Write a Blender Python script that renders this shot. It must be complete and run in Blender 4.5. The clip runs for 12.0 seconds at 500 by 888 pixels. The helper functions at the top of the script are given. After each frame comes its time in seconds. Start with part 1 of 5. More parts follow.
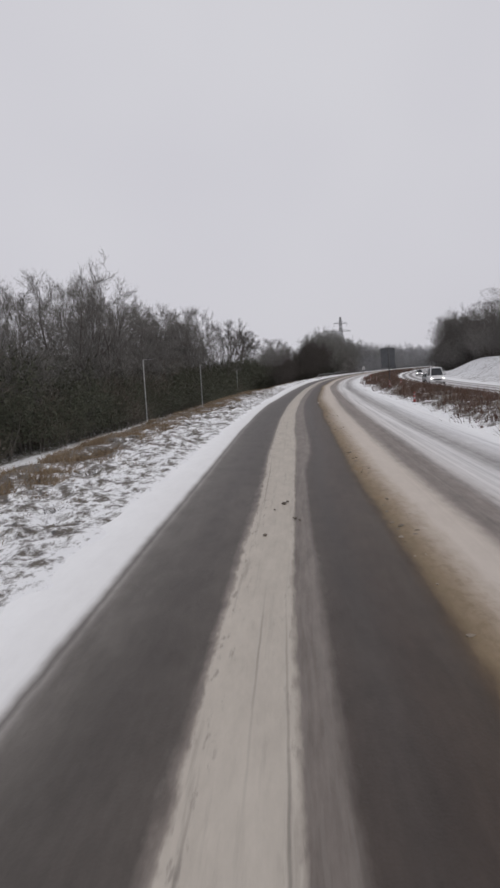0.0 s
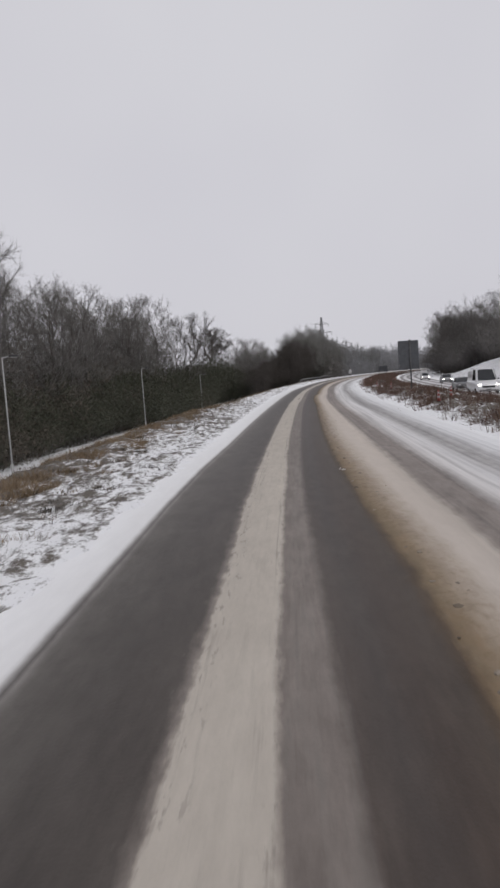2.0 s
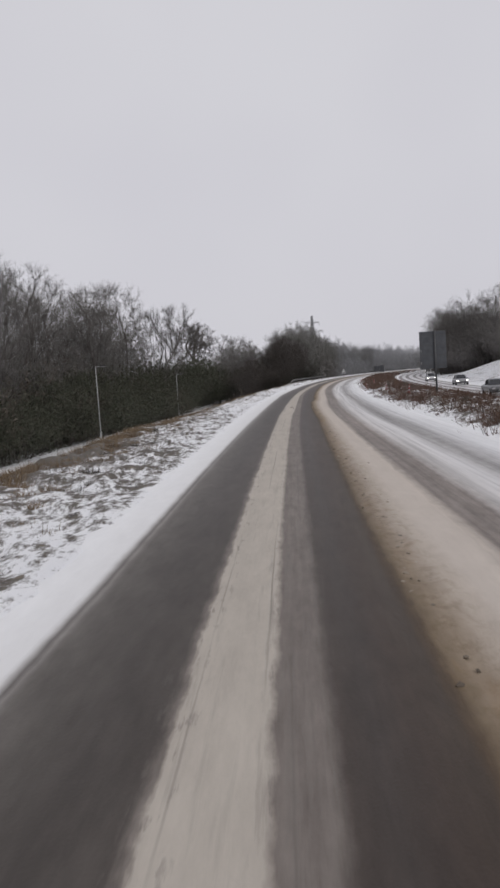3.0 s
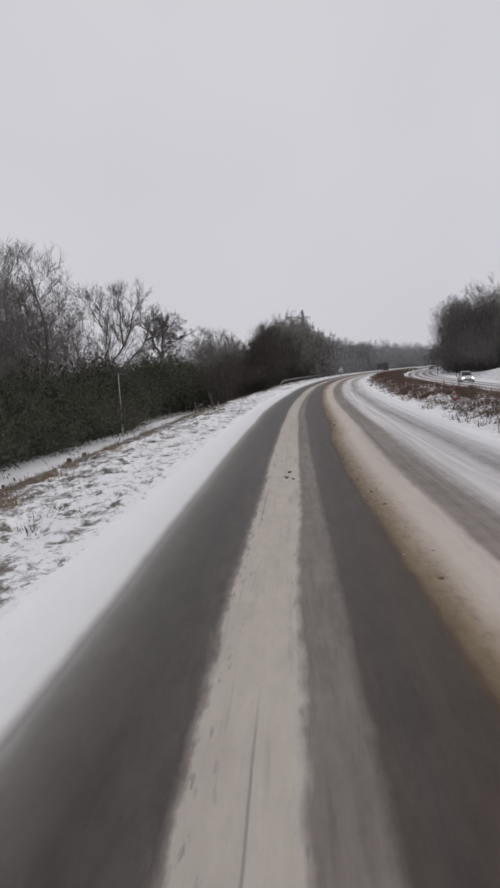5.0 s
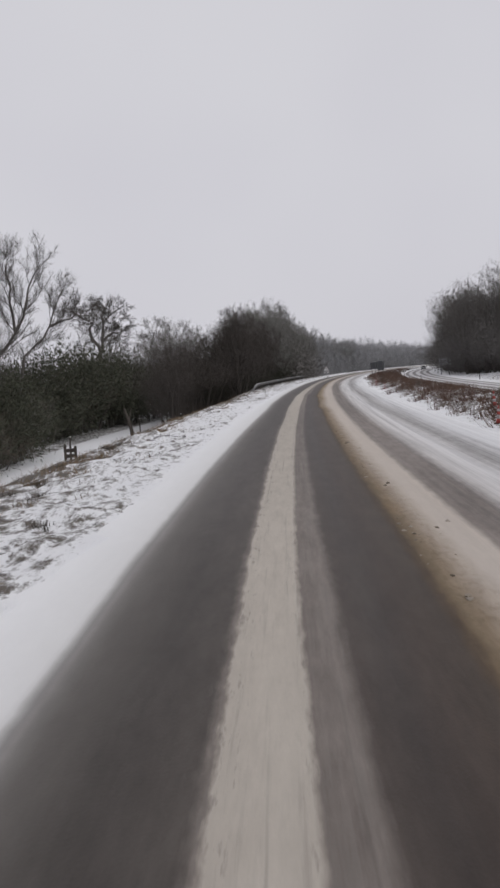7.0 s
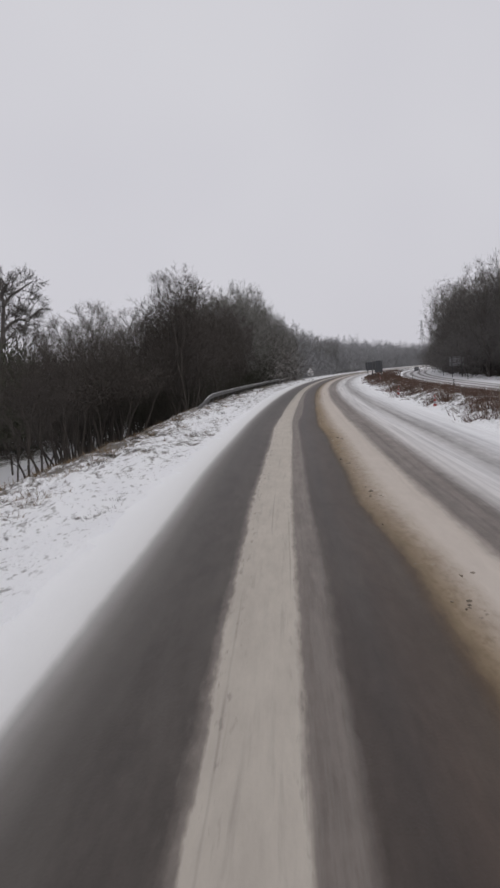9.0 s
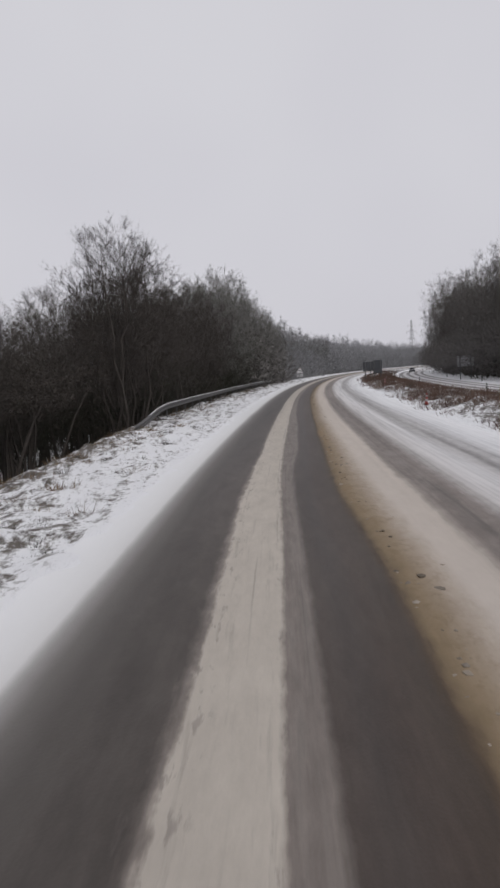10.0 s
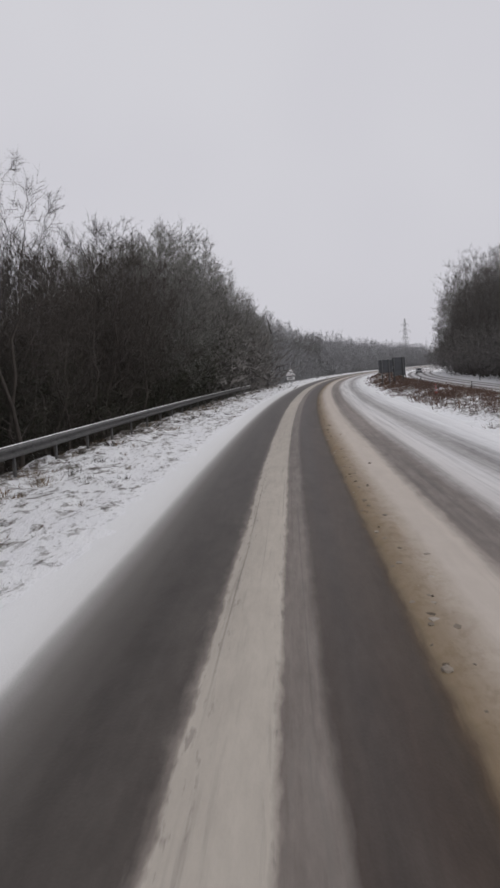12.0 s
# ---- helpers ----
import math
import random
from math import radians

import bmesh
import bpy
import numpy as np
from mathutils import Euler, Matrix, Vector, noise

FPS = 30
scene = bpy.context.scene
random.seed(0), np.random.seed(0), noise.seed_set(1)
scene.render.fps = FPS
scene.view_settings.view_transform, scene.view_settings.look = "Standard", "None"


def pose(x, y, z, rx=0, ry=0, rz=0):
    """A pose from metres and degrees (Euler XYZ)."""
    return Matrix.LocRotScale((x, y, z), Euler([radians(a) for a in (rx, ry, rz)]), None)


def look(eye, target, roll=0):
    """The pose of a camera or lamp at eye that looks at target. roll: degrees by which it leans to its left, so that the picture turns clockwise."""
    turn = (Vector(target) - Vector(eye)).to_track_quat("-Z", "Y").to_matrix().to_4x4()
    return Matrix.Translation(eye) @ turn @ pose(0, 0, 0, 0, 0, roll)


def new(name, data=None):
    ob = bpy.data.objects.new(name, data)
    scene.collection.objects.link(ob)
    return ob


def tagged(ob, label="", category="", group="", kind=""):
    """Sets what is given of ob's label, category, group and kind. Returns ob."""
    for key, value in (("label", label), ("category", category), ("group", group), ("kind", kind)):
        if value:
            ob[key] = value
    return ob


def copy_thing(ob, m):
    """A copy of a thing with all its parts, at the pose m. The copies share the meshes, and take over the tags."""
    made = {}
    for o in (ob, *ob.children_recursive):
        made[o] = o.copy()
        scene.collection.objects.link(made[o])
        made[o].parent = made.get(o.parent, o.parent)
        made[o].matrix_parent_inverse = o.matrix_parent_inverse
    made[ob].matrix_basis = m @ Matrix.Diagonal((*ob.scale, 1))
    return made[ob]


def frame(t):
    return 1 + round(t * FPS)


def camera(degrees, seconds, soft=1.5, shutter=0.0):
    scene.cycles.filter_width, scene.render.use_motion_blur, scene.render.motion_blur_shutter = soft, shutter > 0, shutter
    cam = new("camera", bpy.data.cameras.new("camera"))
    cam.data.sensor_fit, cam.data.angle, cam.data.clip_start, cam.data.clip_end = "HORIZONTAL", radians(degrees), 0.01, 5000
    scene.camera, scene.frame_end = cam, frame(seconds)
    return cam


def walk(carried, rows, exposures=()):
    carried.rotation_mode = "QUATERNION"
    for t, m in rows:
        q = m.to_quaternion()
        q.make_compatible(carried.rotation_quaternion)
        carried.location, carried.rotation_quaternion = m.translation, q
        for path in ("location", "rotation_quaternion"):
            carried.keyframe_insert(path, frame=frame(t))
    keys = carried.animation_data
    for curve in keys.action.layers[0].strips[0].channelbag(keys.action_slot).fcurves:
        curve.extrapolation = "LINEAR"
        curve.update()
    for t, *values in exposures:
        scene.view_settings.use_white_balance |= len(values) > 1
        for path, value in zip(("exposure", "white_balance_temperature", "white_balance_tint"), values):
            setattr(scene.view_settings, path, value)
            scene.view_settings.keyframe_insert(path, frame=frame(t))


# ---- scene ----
# ---- the camera and its way ----
cam = camera(37.0, 12.0, soft=2.7, shutter=0.04)
EYE = 2.4
# seconds, x, y, yaw, pitch, roll
ROWS = [
    (0.0, 0.00, 0.00, 2.52, -5.38, 3.40), (0.5, 0.04, 9.05, 2.06, -5.23, 3.28), (1.0, 0.16, 18.05, 1.47, -5.40, 3.30),
    (1.5, 0.35, 27.00, 1.10, -5.19, 3.65), (2.0, 0.59, 35.91, 0.89, -5.14, 3.86), (2.5, 0.88, 44.77, 0.50, -5.38, 4.27),
    (3.0, 1.22, 53.58, 0.08, -5.19, 3.72), (3.7, 1.77, 65.86, -0.21, -5.30, 3.65), (4.2, 2.21, 74.62, -0.42, -5.33, 3.65),
    (4.8, 2.77, 85.10, -0.70, -5.34, 3.75), (5.0, 2.97, 88.59, -0.76, -5.33, 3.84), (5.5, 3.49, 97.31, -1.00, -5.33, 3.63),
    (6.0, 4.07, 106.00, -1.51, -5.34, 3.38), (6.5, 4.72, 114.69, -1.99, -5.59, 3.51), (7.0, 5.43, 123.38, -2.50, -5.42, 3.82),
    (7.2, 5.74, 126.86, -2.62, -5.15, 3.69), (7.7, 6.56, 135.55, -3.08, -5.30, 3.65), (8.2, 7.45, 144.26, -3.54, -5.33, 3.65),
    (8.8, 8.61, 154.70, -4.08, -5.30, 3.60), (9.0, 9.02, 158.19, -4.23, -5.41, 3.78), (9.5, 10.10, 166.89, -4.80, -5.25, 3.81),
    (10.0, 11.25, 175.58, -5.22, -5.45, 3.58), (10.5, 12.45, 184.26, -5.62, -5.37, 3.58), (11.0, 13.70, 192.93, -5.78, -5.44, 3.42),
    (11.5, 14.98, 201.59, -5.93, -5.24, 3.62), (12.0, 16.28, 210.24, -6.17, -5.40, 3.69)]
walk(cam, [(t, pose(x, y, EYE, 90 + p, r, w)) for t, x, y, w, p, r in ROWS])

# ---- overcast winter light ----
SUN_UP, SUN_TURN = radians(38), radians(150)
world = bpy.data.worlds.new("overcast_sky")
scene.world = world
world.use_nodes = True
wt = world.node_tree
wt.nodes.clear()
w_out = wt.nodes.new("ShaderNodeOutputWorld")
w_bg = wt.nodes.new("ShaderNodeBackground")
w_sky = wt.nodes.new("ShaderNodeTexSky")
w_sky.sky_type, w_sky.sun_disc, w_sky.sun_elevation, w_sky.sun_rotation = "NISHITA", False, SUN_UP, SUN_TURN
w_sky.dust_density, w_sky.air_density = 4.0, 1.0
w_grey = wt.nodes.new("ShaderNodeHueSaturation")
w_grey.inputs["Saturation"].default_value, w_grey.inputs["Value"].default_value = 0.25, 0.06
w_co = wt.nodes.new("ShaderNodeTexCoord")
w_no = wt.nodes.new("ShaderNodeTexNoise")
w_no.inputs["Scale"].default_value, w_no.inputs["Detail"].default_value = 1.6, 3.0
w_ramp = wt.nodes.new("ShaderNodeValToRGB")
w_ramp.color_ramp.elements[0].position, w_ramp.color_ramp.elements[0].color = 0.3, (0.615, 0.605, 0.665, 1)
w_ramp.color_ramp.elements[1].position, w_ramp.color_ramp.elements[1].color = 0.7, (0.685, 0.68, 0.725, 1)
w_mix = wt.nodes.new("ShaderNodeMixRGB")
w_mix.inputs["Fac"].default_value = 0.9
wt.links.new(w_sky.outputs["Color"], w_grey.inputs["Color"])
wt.links.new(w_co.outputs["Generated"], w_no.inputs["Vector"])
wt.links.new(w_no.outputs["Fac"], w_ramp.inputs["Fac"])
wt.links.new(w_grey.outputs["Color"], w_mix.inputs["Color1"])
wt.links.new(w_ramp.outputs["Color"], w_mix.inputs["Color2"])
wt.links.new(w_mix.outputs["Color"], w_bg.inputs["Color"])
wt.links.new(w_bg.outputs["Background"], w_out.inputs["Surface"])
w_bg.inputs["Strength"].default_value = 1.0

sun_data = bpy.data.lights.new("sun", "SUN")
sun_data.energy, sun_data.angle, sun_data.color = 0.7, radians(25), (1.0, 0.98, 0.95)
sun = new("sun", sun_data)
sun.matrix_world = look((0, 0, 60), Vector((0, 0, 60)) - Vector((math.sin(SUN_TURN) * math.cos(SUN_UP), math.cos(SUN_TURN) * math.cos(SUN_UP), math.sin(SUN_UP))))


# ---- materials ----
class Mat:
    """A small builder for node materials."""

    def __init__(self, name, rough=0.7, metal=0.0):
        self.m = bpy.data.materials.new(name)
        self.m.use_nodes = True
        self.t = self.m.node_tree
        self.b = self.t.nodes["Principled BSDF"]
        self.b.inputs["Roughness"].default_value = rough
        self.b.inputs["Metallic"].default_value = metal

    def node(self, kind, **sets):
        n = self.t.nodes.new(kind)
        for key, value in sets.items():
            n.inputs[key.replace("_", " ")].default_value = value
        return n

    def link(self, a, b):
        self.t.links.new(a, b)

    def coords(self, which="Object", scale=(1, 1, 1)):
        c = self.t.nodes.new("ShaderNodeTexCoord")
        mp = self.node("ShaderNodeMapping", Scale=scale)
        self.link(c.outputs[which], mp.inputs["Vector"])
        return mp.outputs["Vector"]

    def noise(self, vec, scale=1.0, detail=4.0, rough=0.55):
        n = self.node("ShaderNodeTexNoise", Scale=scale, Detail=detail, Roughness=rough)
        self.link(vec, n.inputs["Vector"])
        return n.outputs["Fac"]

    def ramp(self, fac, stops):
        r = self.t.nodes.new("ShaderNodeValToRGB")
        e = r.color_ramp.elements
        while len(e) < len(stops):
            e.new(0.5)
        for k, (pos, col) in zip(e, stops):
            k.position = pos
            k.color = (*col, 1) if isinstance(col, tuple) else (col, col, col, 1)
        self.link(fac, r.inputs["Fac"])
        return r.outputs["Color"]

    def math(self, op, a, b, clamp=False):
        n = self.t.nodes.new("ShaderNodeMath")
        n.operation, n.use_clamp = op, clamp
        for sock, v in zip(n.inputs, (a, b)):
            if isinstance(v, (int, float)):
                sock.default_value = v
            else:
                self.link(v, sock)
        return n.outputs[0]

    def mix(self, fac, a, b, blend="MIX"):
        n = self.t.nodes.new("ShaderNodeMixRGB")
        n.blend_type = blend
        for sock, v in zip(n.inputs, (fac, a, b)):
            if isinstance(v, (int, float)):
                sock.default_value = v
            elif isinstance(v, tuple):
                sock.default_value = (*v, 1)
            else:
                self.link(v, sock)
        return n.outputs[0]

    def colour(self, v):
        if isinstance(v, tuple):
            self.b.inputs["Base Color"].default_value = (*v, 1)
        else:
            self.link(v, self.b.inputs["Base Color"])

    def rough(self, v):
        self.link(v, self.b.inputs["Roughness"])

    def bump(self, h, strength=0.4, dist=0.02):
        n = self.node("ShaderNodeBump", Strength=strength, Distance=dist)
        self.link(h, n.inputs["Height"])
        self.link(n.outputs["Normal"], self.b.inputs["Normal"])

    def up(self):
        """How far the surface faces the sky."""
        g = self.t.nodes.new("ShaderNodeNewGeometry")
        s = self.t.nodes.new("ShaderNodeSeparateXYZ")
        self.link(g.outputs["Normal"], s.inputs["Vector"])
        return s.outputs["Z"]

    def island(self):
        return self.t.nodes.new("ShaderNodeNewGeometry").outputs["Random Per Island"]

    def random(self):
        return self.t.nodes.new("ShaderNodeObjectInfo").outputs["Random"]


SNOW = (0.87, 0.875, 0.875)


def plain(name, col, rough=0.5, metal=0.0, scale=6.0, vary=0.25, bump=0.15):
    m = Mat(name, rough, metal)
    v = m.coords("Object")
    n = m.noise(v, scale, 5.0)
    lo, hi = tuple(c * (1 - vary) for c in col), tuple(min(1, c * (1 + vary)) for c in col)
    m.colour(m.ramp(n, [(0.3, lo), (0.7, hi)]))
    m.rough(m.ramp(m.noise(v, scale * 3), [(0.3, max(0.02, rough - 0.12)), (0.7, min(1, rough + 0.12))]))
    if bump:
        m.bump(m.noise(v, scale * 8), bump, 0.004)
    return m.m


def bark(name, lo, hi, snow=0.35):
    m = Mat(name, 0.9)
    v = m.coords("Object")
    base = m.ramp(m.noise(v, 3.0, 5.0), [(0.3, lo), (0.7, hi)])
    lying = m.math("MULTIPLY", m.ramp(m.up(), [(0.35, 0.0), (0.8, 1.0)]), m.ramp(m.noise(v, 1.3, 3.0), [(0.42, 0.0), (0.62, snow)]))
    m.colour(m.mix(lying, base, SNOW))
    m.bump(m.noise(v, 14.0, 4.0), 0.5, 0.02)
    return m.m


def leafy(name, cols, snow=0.0):
    m = Mat(name, 0.85)
    v = m.coords("Object")
    c = m.ramp(m.island(), [(i / (len(cols) - 1), k) for i, k in enumerate(cols)])
    c = m.mix(m.ramp(m.noise(v, 0.5, 3.0), [(0.35, 0.0), (0.65, 0.45)]), c, tuple(x * 0.6 for x in cols[0]))
    if snow:
        c = m.mix(m.math("MULTIPLY", m.ramp(m.up(), [(0.5, 0.0), (0.9, 1.0)]), m.ramp(m.noise(v, 2.0), [(0.5, 0.0), (0.6, snow)])), c, SNOW)
    m.colour(c)
    return m.m


M_BARK = bark("grey_bark", (0.055, 0.049, 0.043), (0.12, 0.108, 0.097), 0.12)
M_TWIG = bark("bare_twigs", (0.112, 0.104, 0.097), (0.186, 0.176, 0.168), 0.06)
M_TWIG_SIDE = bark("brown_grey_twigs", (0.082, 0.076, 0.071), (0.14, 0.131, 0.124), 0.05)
# haze of distance put into the twig colour: pale far off, grey midway
M_TWIG_HAZED = bark("hazed_twigs", (0.25, 0.252, 0.26), (0.32, 0.323, 0.335), 0.0)
M_TWIG_HAZE_MID = bark("haze_grey_twigs", (0.13, 0.127, 0.115), (0.205, 0.2, 0.187), 0.05)
M_TWIG_DARK = bark("dark_twigs", (0.04, 0.034, 0.03), (0.074, 0.063, 0.055), 0.04)
M_TWIG_LONE = bark("weathered_grey_limbs", (0.062, 0.055, 0.05), (0.115, 0.105, 0.098), 0.05)
M_IVY = leafy("dark_green_leaves", [(0.045, 0.05, 0.033), (0.068, 0.073, 0.046), (0.078, 0.071, 0.053)], 0.02)
M_BRUSH = leafy("brown_brushwood", [(0.08, 0.066, 0.053), (0.125, 0.10, 0.082), (0.09, 0.085, 0.06)], 0.06)
# brown brushwood greyed and lightened for the haze over the woods
M_HAZE_GREYBRUSH = leafy("haze_grey_brushwood", [(0.125, 0.116, 0.109), (0.18, 0.169, 0.16), (0.15, 0.142, 0.132)], 0.06)
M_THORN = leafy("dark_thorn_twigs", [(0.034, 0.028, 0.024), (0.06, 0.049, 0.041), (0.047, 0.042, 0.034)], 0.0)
M_THICKET = leafy("dark_thicket_leaves", [(0.026, 0.028, 0.019), (0.046, 0.049, 0.031), (0.048, 0.041, 0.031)], 0.0)
# brushwood lightened so that its colour carries the far haze
M_HAZED_BRUSH = leafy("hazed_brushwood", [(0.24, 0.24, 0.247), (0.29, 0.29, 0.30), (0.265, 0.265, 0.272)], 0.0)
M_SIDEBRUSH = leafy("brown_grey_brushwood", [(0.085, 0.078, 0.073), (0.13, 0.121, 0.114), (0.105, 0.099, 0.091)], 0.0)
# step between near and far brushwood, its grey holding part of the haze
M_HAZE_MIDBRUSH = leafy("mid_haze_brushwood", [(0.15, 0.147, 0.142), (0.20, 0.197, 0.192), (0.175, 0.172, 0.167)], 0.0)
M_GRASS = leafy("dead_grass", [(0.15, 0.10, 0.06), (0.30, 0.215, 0.125), (0.085, 0.062, 0.04), (0.21, 0.135, 0.075)], 0.3)
M_BRACKEN = leafy("dead_bracken", [(0.085, 0.046, 0.035), (0.145, 0.073, 0.05), (0.045, 0.033, 0.029), (0.20, 0.135, 0.09), (0.11, 0.06, 0.046)], 0.5)
M_STRAW = leafy("rusty_straw_grass", [(0.12, 0.08, 0.05), (0.29, 0.215, 0.135), (0.19, 0.13, 0.08), (0.38, 0.30, 0.20)], 0.25)
M_TUFT = leafy("wet_dark_grass", [(0.03, 0.025, 0.02), (0.06, 0.048, 0.036), (0.045, 0.042, 0.03), (0.085, 0.062, 0.045)], 0.2)
M_GALV = plain("galvanised_steel", (0.095, 0.093, 0.092), 0.65, 0.2, 5.0, 0.3)
M_SIGNBACK = plain("grey_sign_back", (0.075, 0.079, 0.088), 0.7, 0.0, 2.0, 0.2)
M_POST = plain("grey_painted_post", (0.075, 0.075, 0.078), 0.6, 0.1)
M_LAMPPOST = plain("light_grey_post", (0.36, 0.36, 0.355), 0.6, 0.0)
M_PYLON = plain("grey_pylon_steel", (0.22, 0.22, 0.225), 0.7, 0.0)
# steel of the far pylon, paled by haze put into its colour
M_PYLON_HAZED = plain("hazed_pylon_steel", (0.5, 0.5, 0.51), 0.7, 0.0)
M_PALE_SIGN = plain("pale_sign_back", (0.30, 0.30, 0.305), 0.6, 0.0, 2.0, 0.2)
M_WOOD = plain("weathered_wood", (0.06, 0.05, 0.042), 0.85, 0, 9.0, 0.4, 0.5)
M_RED = plain("dirty_red_plastic", (0.30, 0.042, 0.036), 0.6, 0, 6.0, 0.4)
M_WHITE = plain("white_sheeting", (0.36, 0.35, 0.35), 0.5, 0, 6.0, 0.15)
M_BLACK = plain("black_rubber", (0.025, 0.025, 0.026), 0.75)
M_DIRT = plain("dark_mud_clod", (0.14, 0.12, 0.10), 0.9, 0, 20.0, 0.4, 0.6)
M_SLUSH = leafy("brown_slush", [(0.13, 0.10, 0.07), (0.36, 0.31, 0.25), (0.07, 0.052, 0.036), (0.46, 0.41, 0.35)], 0.0)
M_CLOD = plain("snow_clod", (0.6, 0.57, 0.54), 0.8, 0, 20.0, 0.15, 0.6)
M_GLASS = plain("dark_car_glass", (0.02, 0.022, 0.025), 0.08, 0, 2.0, 0.2, 0)
M_RIM = plain("alloy_rim", (0.4, 0.4, 0.42), 0.35, 0.8)
M_SNOWCAP = plain("lying_snow", SNOW, 0.75, 0, 4.0, 0.05, 0.4)


def snowed(name, col):
    """Sheeting plastered with wind-blown snow."""
    m = Mat(name, 0.7)
    v = m.coords("Object")
    m.colour(m.mix(m.ramp(m.noise(v, 2.6, 5.0, 0.65), [(0.34, 0.45), (0.5, 0.92)]), col, (0.70, 0.70, 0.71)))
    m.bump(m.noise(v, 9.0, 4.0), 0.5, 0.01)
    return m.m


M_SNOW_RED, M_SNOW_WHITE = snowed("snowed_red_border", (0.42, 0.05, 0.045)), snowed("snowed_sign_face", (0.6, 0.6, 0.6))


def lamp_glow(name, strength):
    m = Mat(name, 0.2)
    m.colour((0.8, 0.8, 0.8))
    m.b.inputs["Emission Color"].default_value = (1.0, 0.95, 0.86, 1)
    m.b.inputs["Emission Strength"].default_value = strength
    return m.m


M_LAMP = lamp_glow("lit_headlight", 6.0)


def paint(name, col):
    m = Mat(name, 0.3)
    m.b.inputs["Coat Weight"].default_value = 0.6
    v = m.coords("Object")
    up = m.math("MULTIPLY", m.ramp(m.noise(v, 2.0, 5.0), [(0.4, 0.1), (0.7, 0.5)]), 0.35)
    m.colour(m.mix(up, col, (0.22, 0.20, 0.18)))
    return m.m


# road: bands of snow, slush and wet asphalt across, streaked along
def road_material(name, bands, span, streak=0.22, cleaner=None):
    m = Mat(name, 0.6)
    uv = m.t.nodes.new("ShaderNodeUVMap")
    sep = m.t.nodes.new("ShaderNodeSeparateXYZ")
    m.link(uv.outputs["UV"], sep.inputs["Vector"])
    m_long = m.node("ShaderNodeMapping", Scale=(2.2, 0.16, 1))
    m.link(uv.outputs["UV"], m_long.inputs["Vector"])
    m_fine = m.node("ShaderNodeMapping", Scale=(12.0, 1.6, 1))
    m.link(uv.outputs["UV"], m_fine.inputs["Vector"])
    m_spot = m.node("ShaderNodeMapping", Scale=(6.0, 2.2, 1))
    m.link(uv.outputs["UV"], m_spot.inputs["Vector"])
    n_long = m.noise(m_long.outputs["Vector"], 1.0, 4.0, 0.6)
    n_fine = m.noise(m_fine.outputs["Vector"], 1.0, 4.0, 0.65)
    n_spot = m.noise(m_spot.outputs["Vector"], 1.0, 5.0, 0.6)
    a = m.math("MULTIPLY", m.math("SUBTRACT", n_long, 0.5), streak * 1.0)
    b = m.math("MULTIPLY", m.math("SUBTRACT", n_fine, 0.5), streak * 0.5)
    c = m.math("MULTIPLY", m.math("SUBTRACT", n_spot, 0.5), streak * 1.0)
    lo, hi = span
    calm = m.ramp(m.math("DIVIDE", m.math("SUBTRACT", sep.outputs["X"], lo), hi - lo, True), [((-2.0 - lo) / (hi - lo), 0.3), ((-1.7 - lo) / (hi - lo), 1.0)]) if cleaner else 1.0
    u = m.math("ADD", sep.outputs["X"], m.math("MULTIPLY", m.math("ADD", a, m.math("ADD", b, c)), calm))
    f = m.math("DIVIDE", m.math("SUBTRACT", u, lo), hi - lo, True)
    col = m.ramp(f, [((p - lo) / (hi - lo), k) for p, k, r in bands])
    rough = m.ramp(f, [((p - lo) / (hi - lo), r) for p, k, r in bands])
    if cleaner:
        m_far = m.node("ShaderNodeMapping", Scale=(0.05, 0.022, 1))
        m.link(uv.outputs["UV"], m_far.inputs["Vector"])
        clean = m.ramp(f, [((p - lo) / (hi - lo), cleaner.get(p, k)) for p, k, r in bands])
        col = m.mix(m.ramp(m.noise(m_far.outputs["Vector"], 1.0, 3.0), [(0.5, 0.0), (0.66, 1.0)]), col, clean)
    tone = m.ramp(n_fine, [(0.25, 0.86), (0.75, 1.1)])
    blot = m.ramp(m.noise(m_long.outputs["Vector"], 0.22, 3.0), [(0.3, 0.82), (0.7, 1.16)])
    m_patch = m.node("ShaderNodeMapping", Scale=(3.0, 0.9, 1))
    m.link(uv.outputs["UV"], m_patch.inputs["Vector"])
    blot = m.mix(1.0, blot, m.ramp(m.noise(m_patch.outputs["Vector"], 1.0, 6.0, 0.7), [(0.35, (0.82, 0.80, 0.79)), (0.65, (1.14, 1.13, 1.12))]), "MULTIPLY")
    lying = m.ramp(rough, [(0.66, 0.0), (0.79, 0.85)])
    col = m.mix(1.0, m.mix(1.0, col, m.mix(lying, tone, (1.0, 1.0, 1.0)), "MULTIPLY"), m.mix(lying, blot, (1.0, 1.0, 1.0)), "MULTIPLY")
    if cleaner:
        # grit and thaw holes in the slush ridge, thin spots in the strip, dried salt on the asphalt
        m_grit = m.node("ShaderNodeMapping", Scale=(7.0, 3.6, 1))
        m.link(uv.outputs["UV"], m_grit.inputs["Vector"])
        grit = m.ramp(m.noise(m_grit.outputs["Vector"], 1.0, 6.0, 0.7), [(0.48, 0.0), (0.62, 0.55)])
        ridge = m.ramp(f, [((1.4 - lo) / (hi - lo), 0.0), ((1.55 - lo) / (hi - lo), 1.0), ((1.8 - lo) / (hi - lo), 0.6), ((2.1 - lo) / (hi - lo), 0.0)])
        col = m.mix(m.math("MULTIPLY", grit, ridge), col, (0.13, 0.096, 0.058))
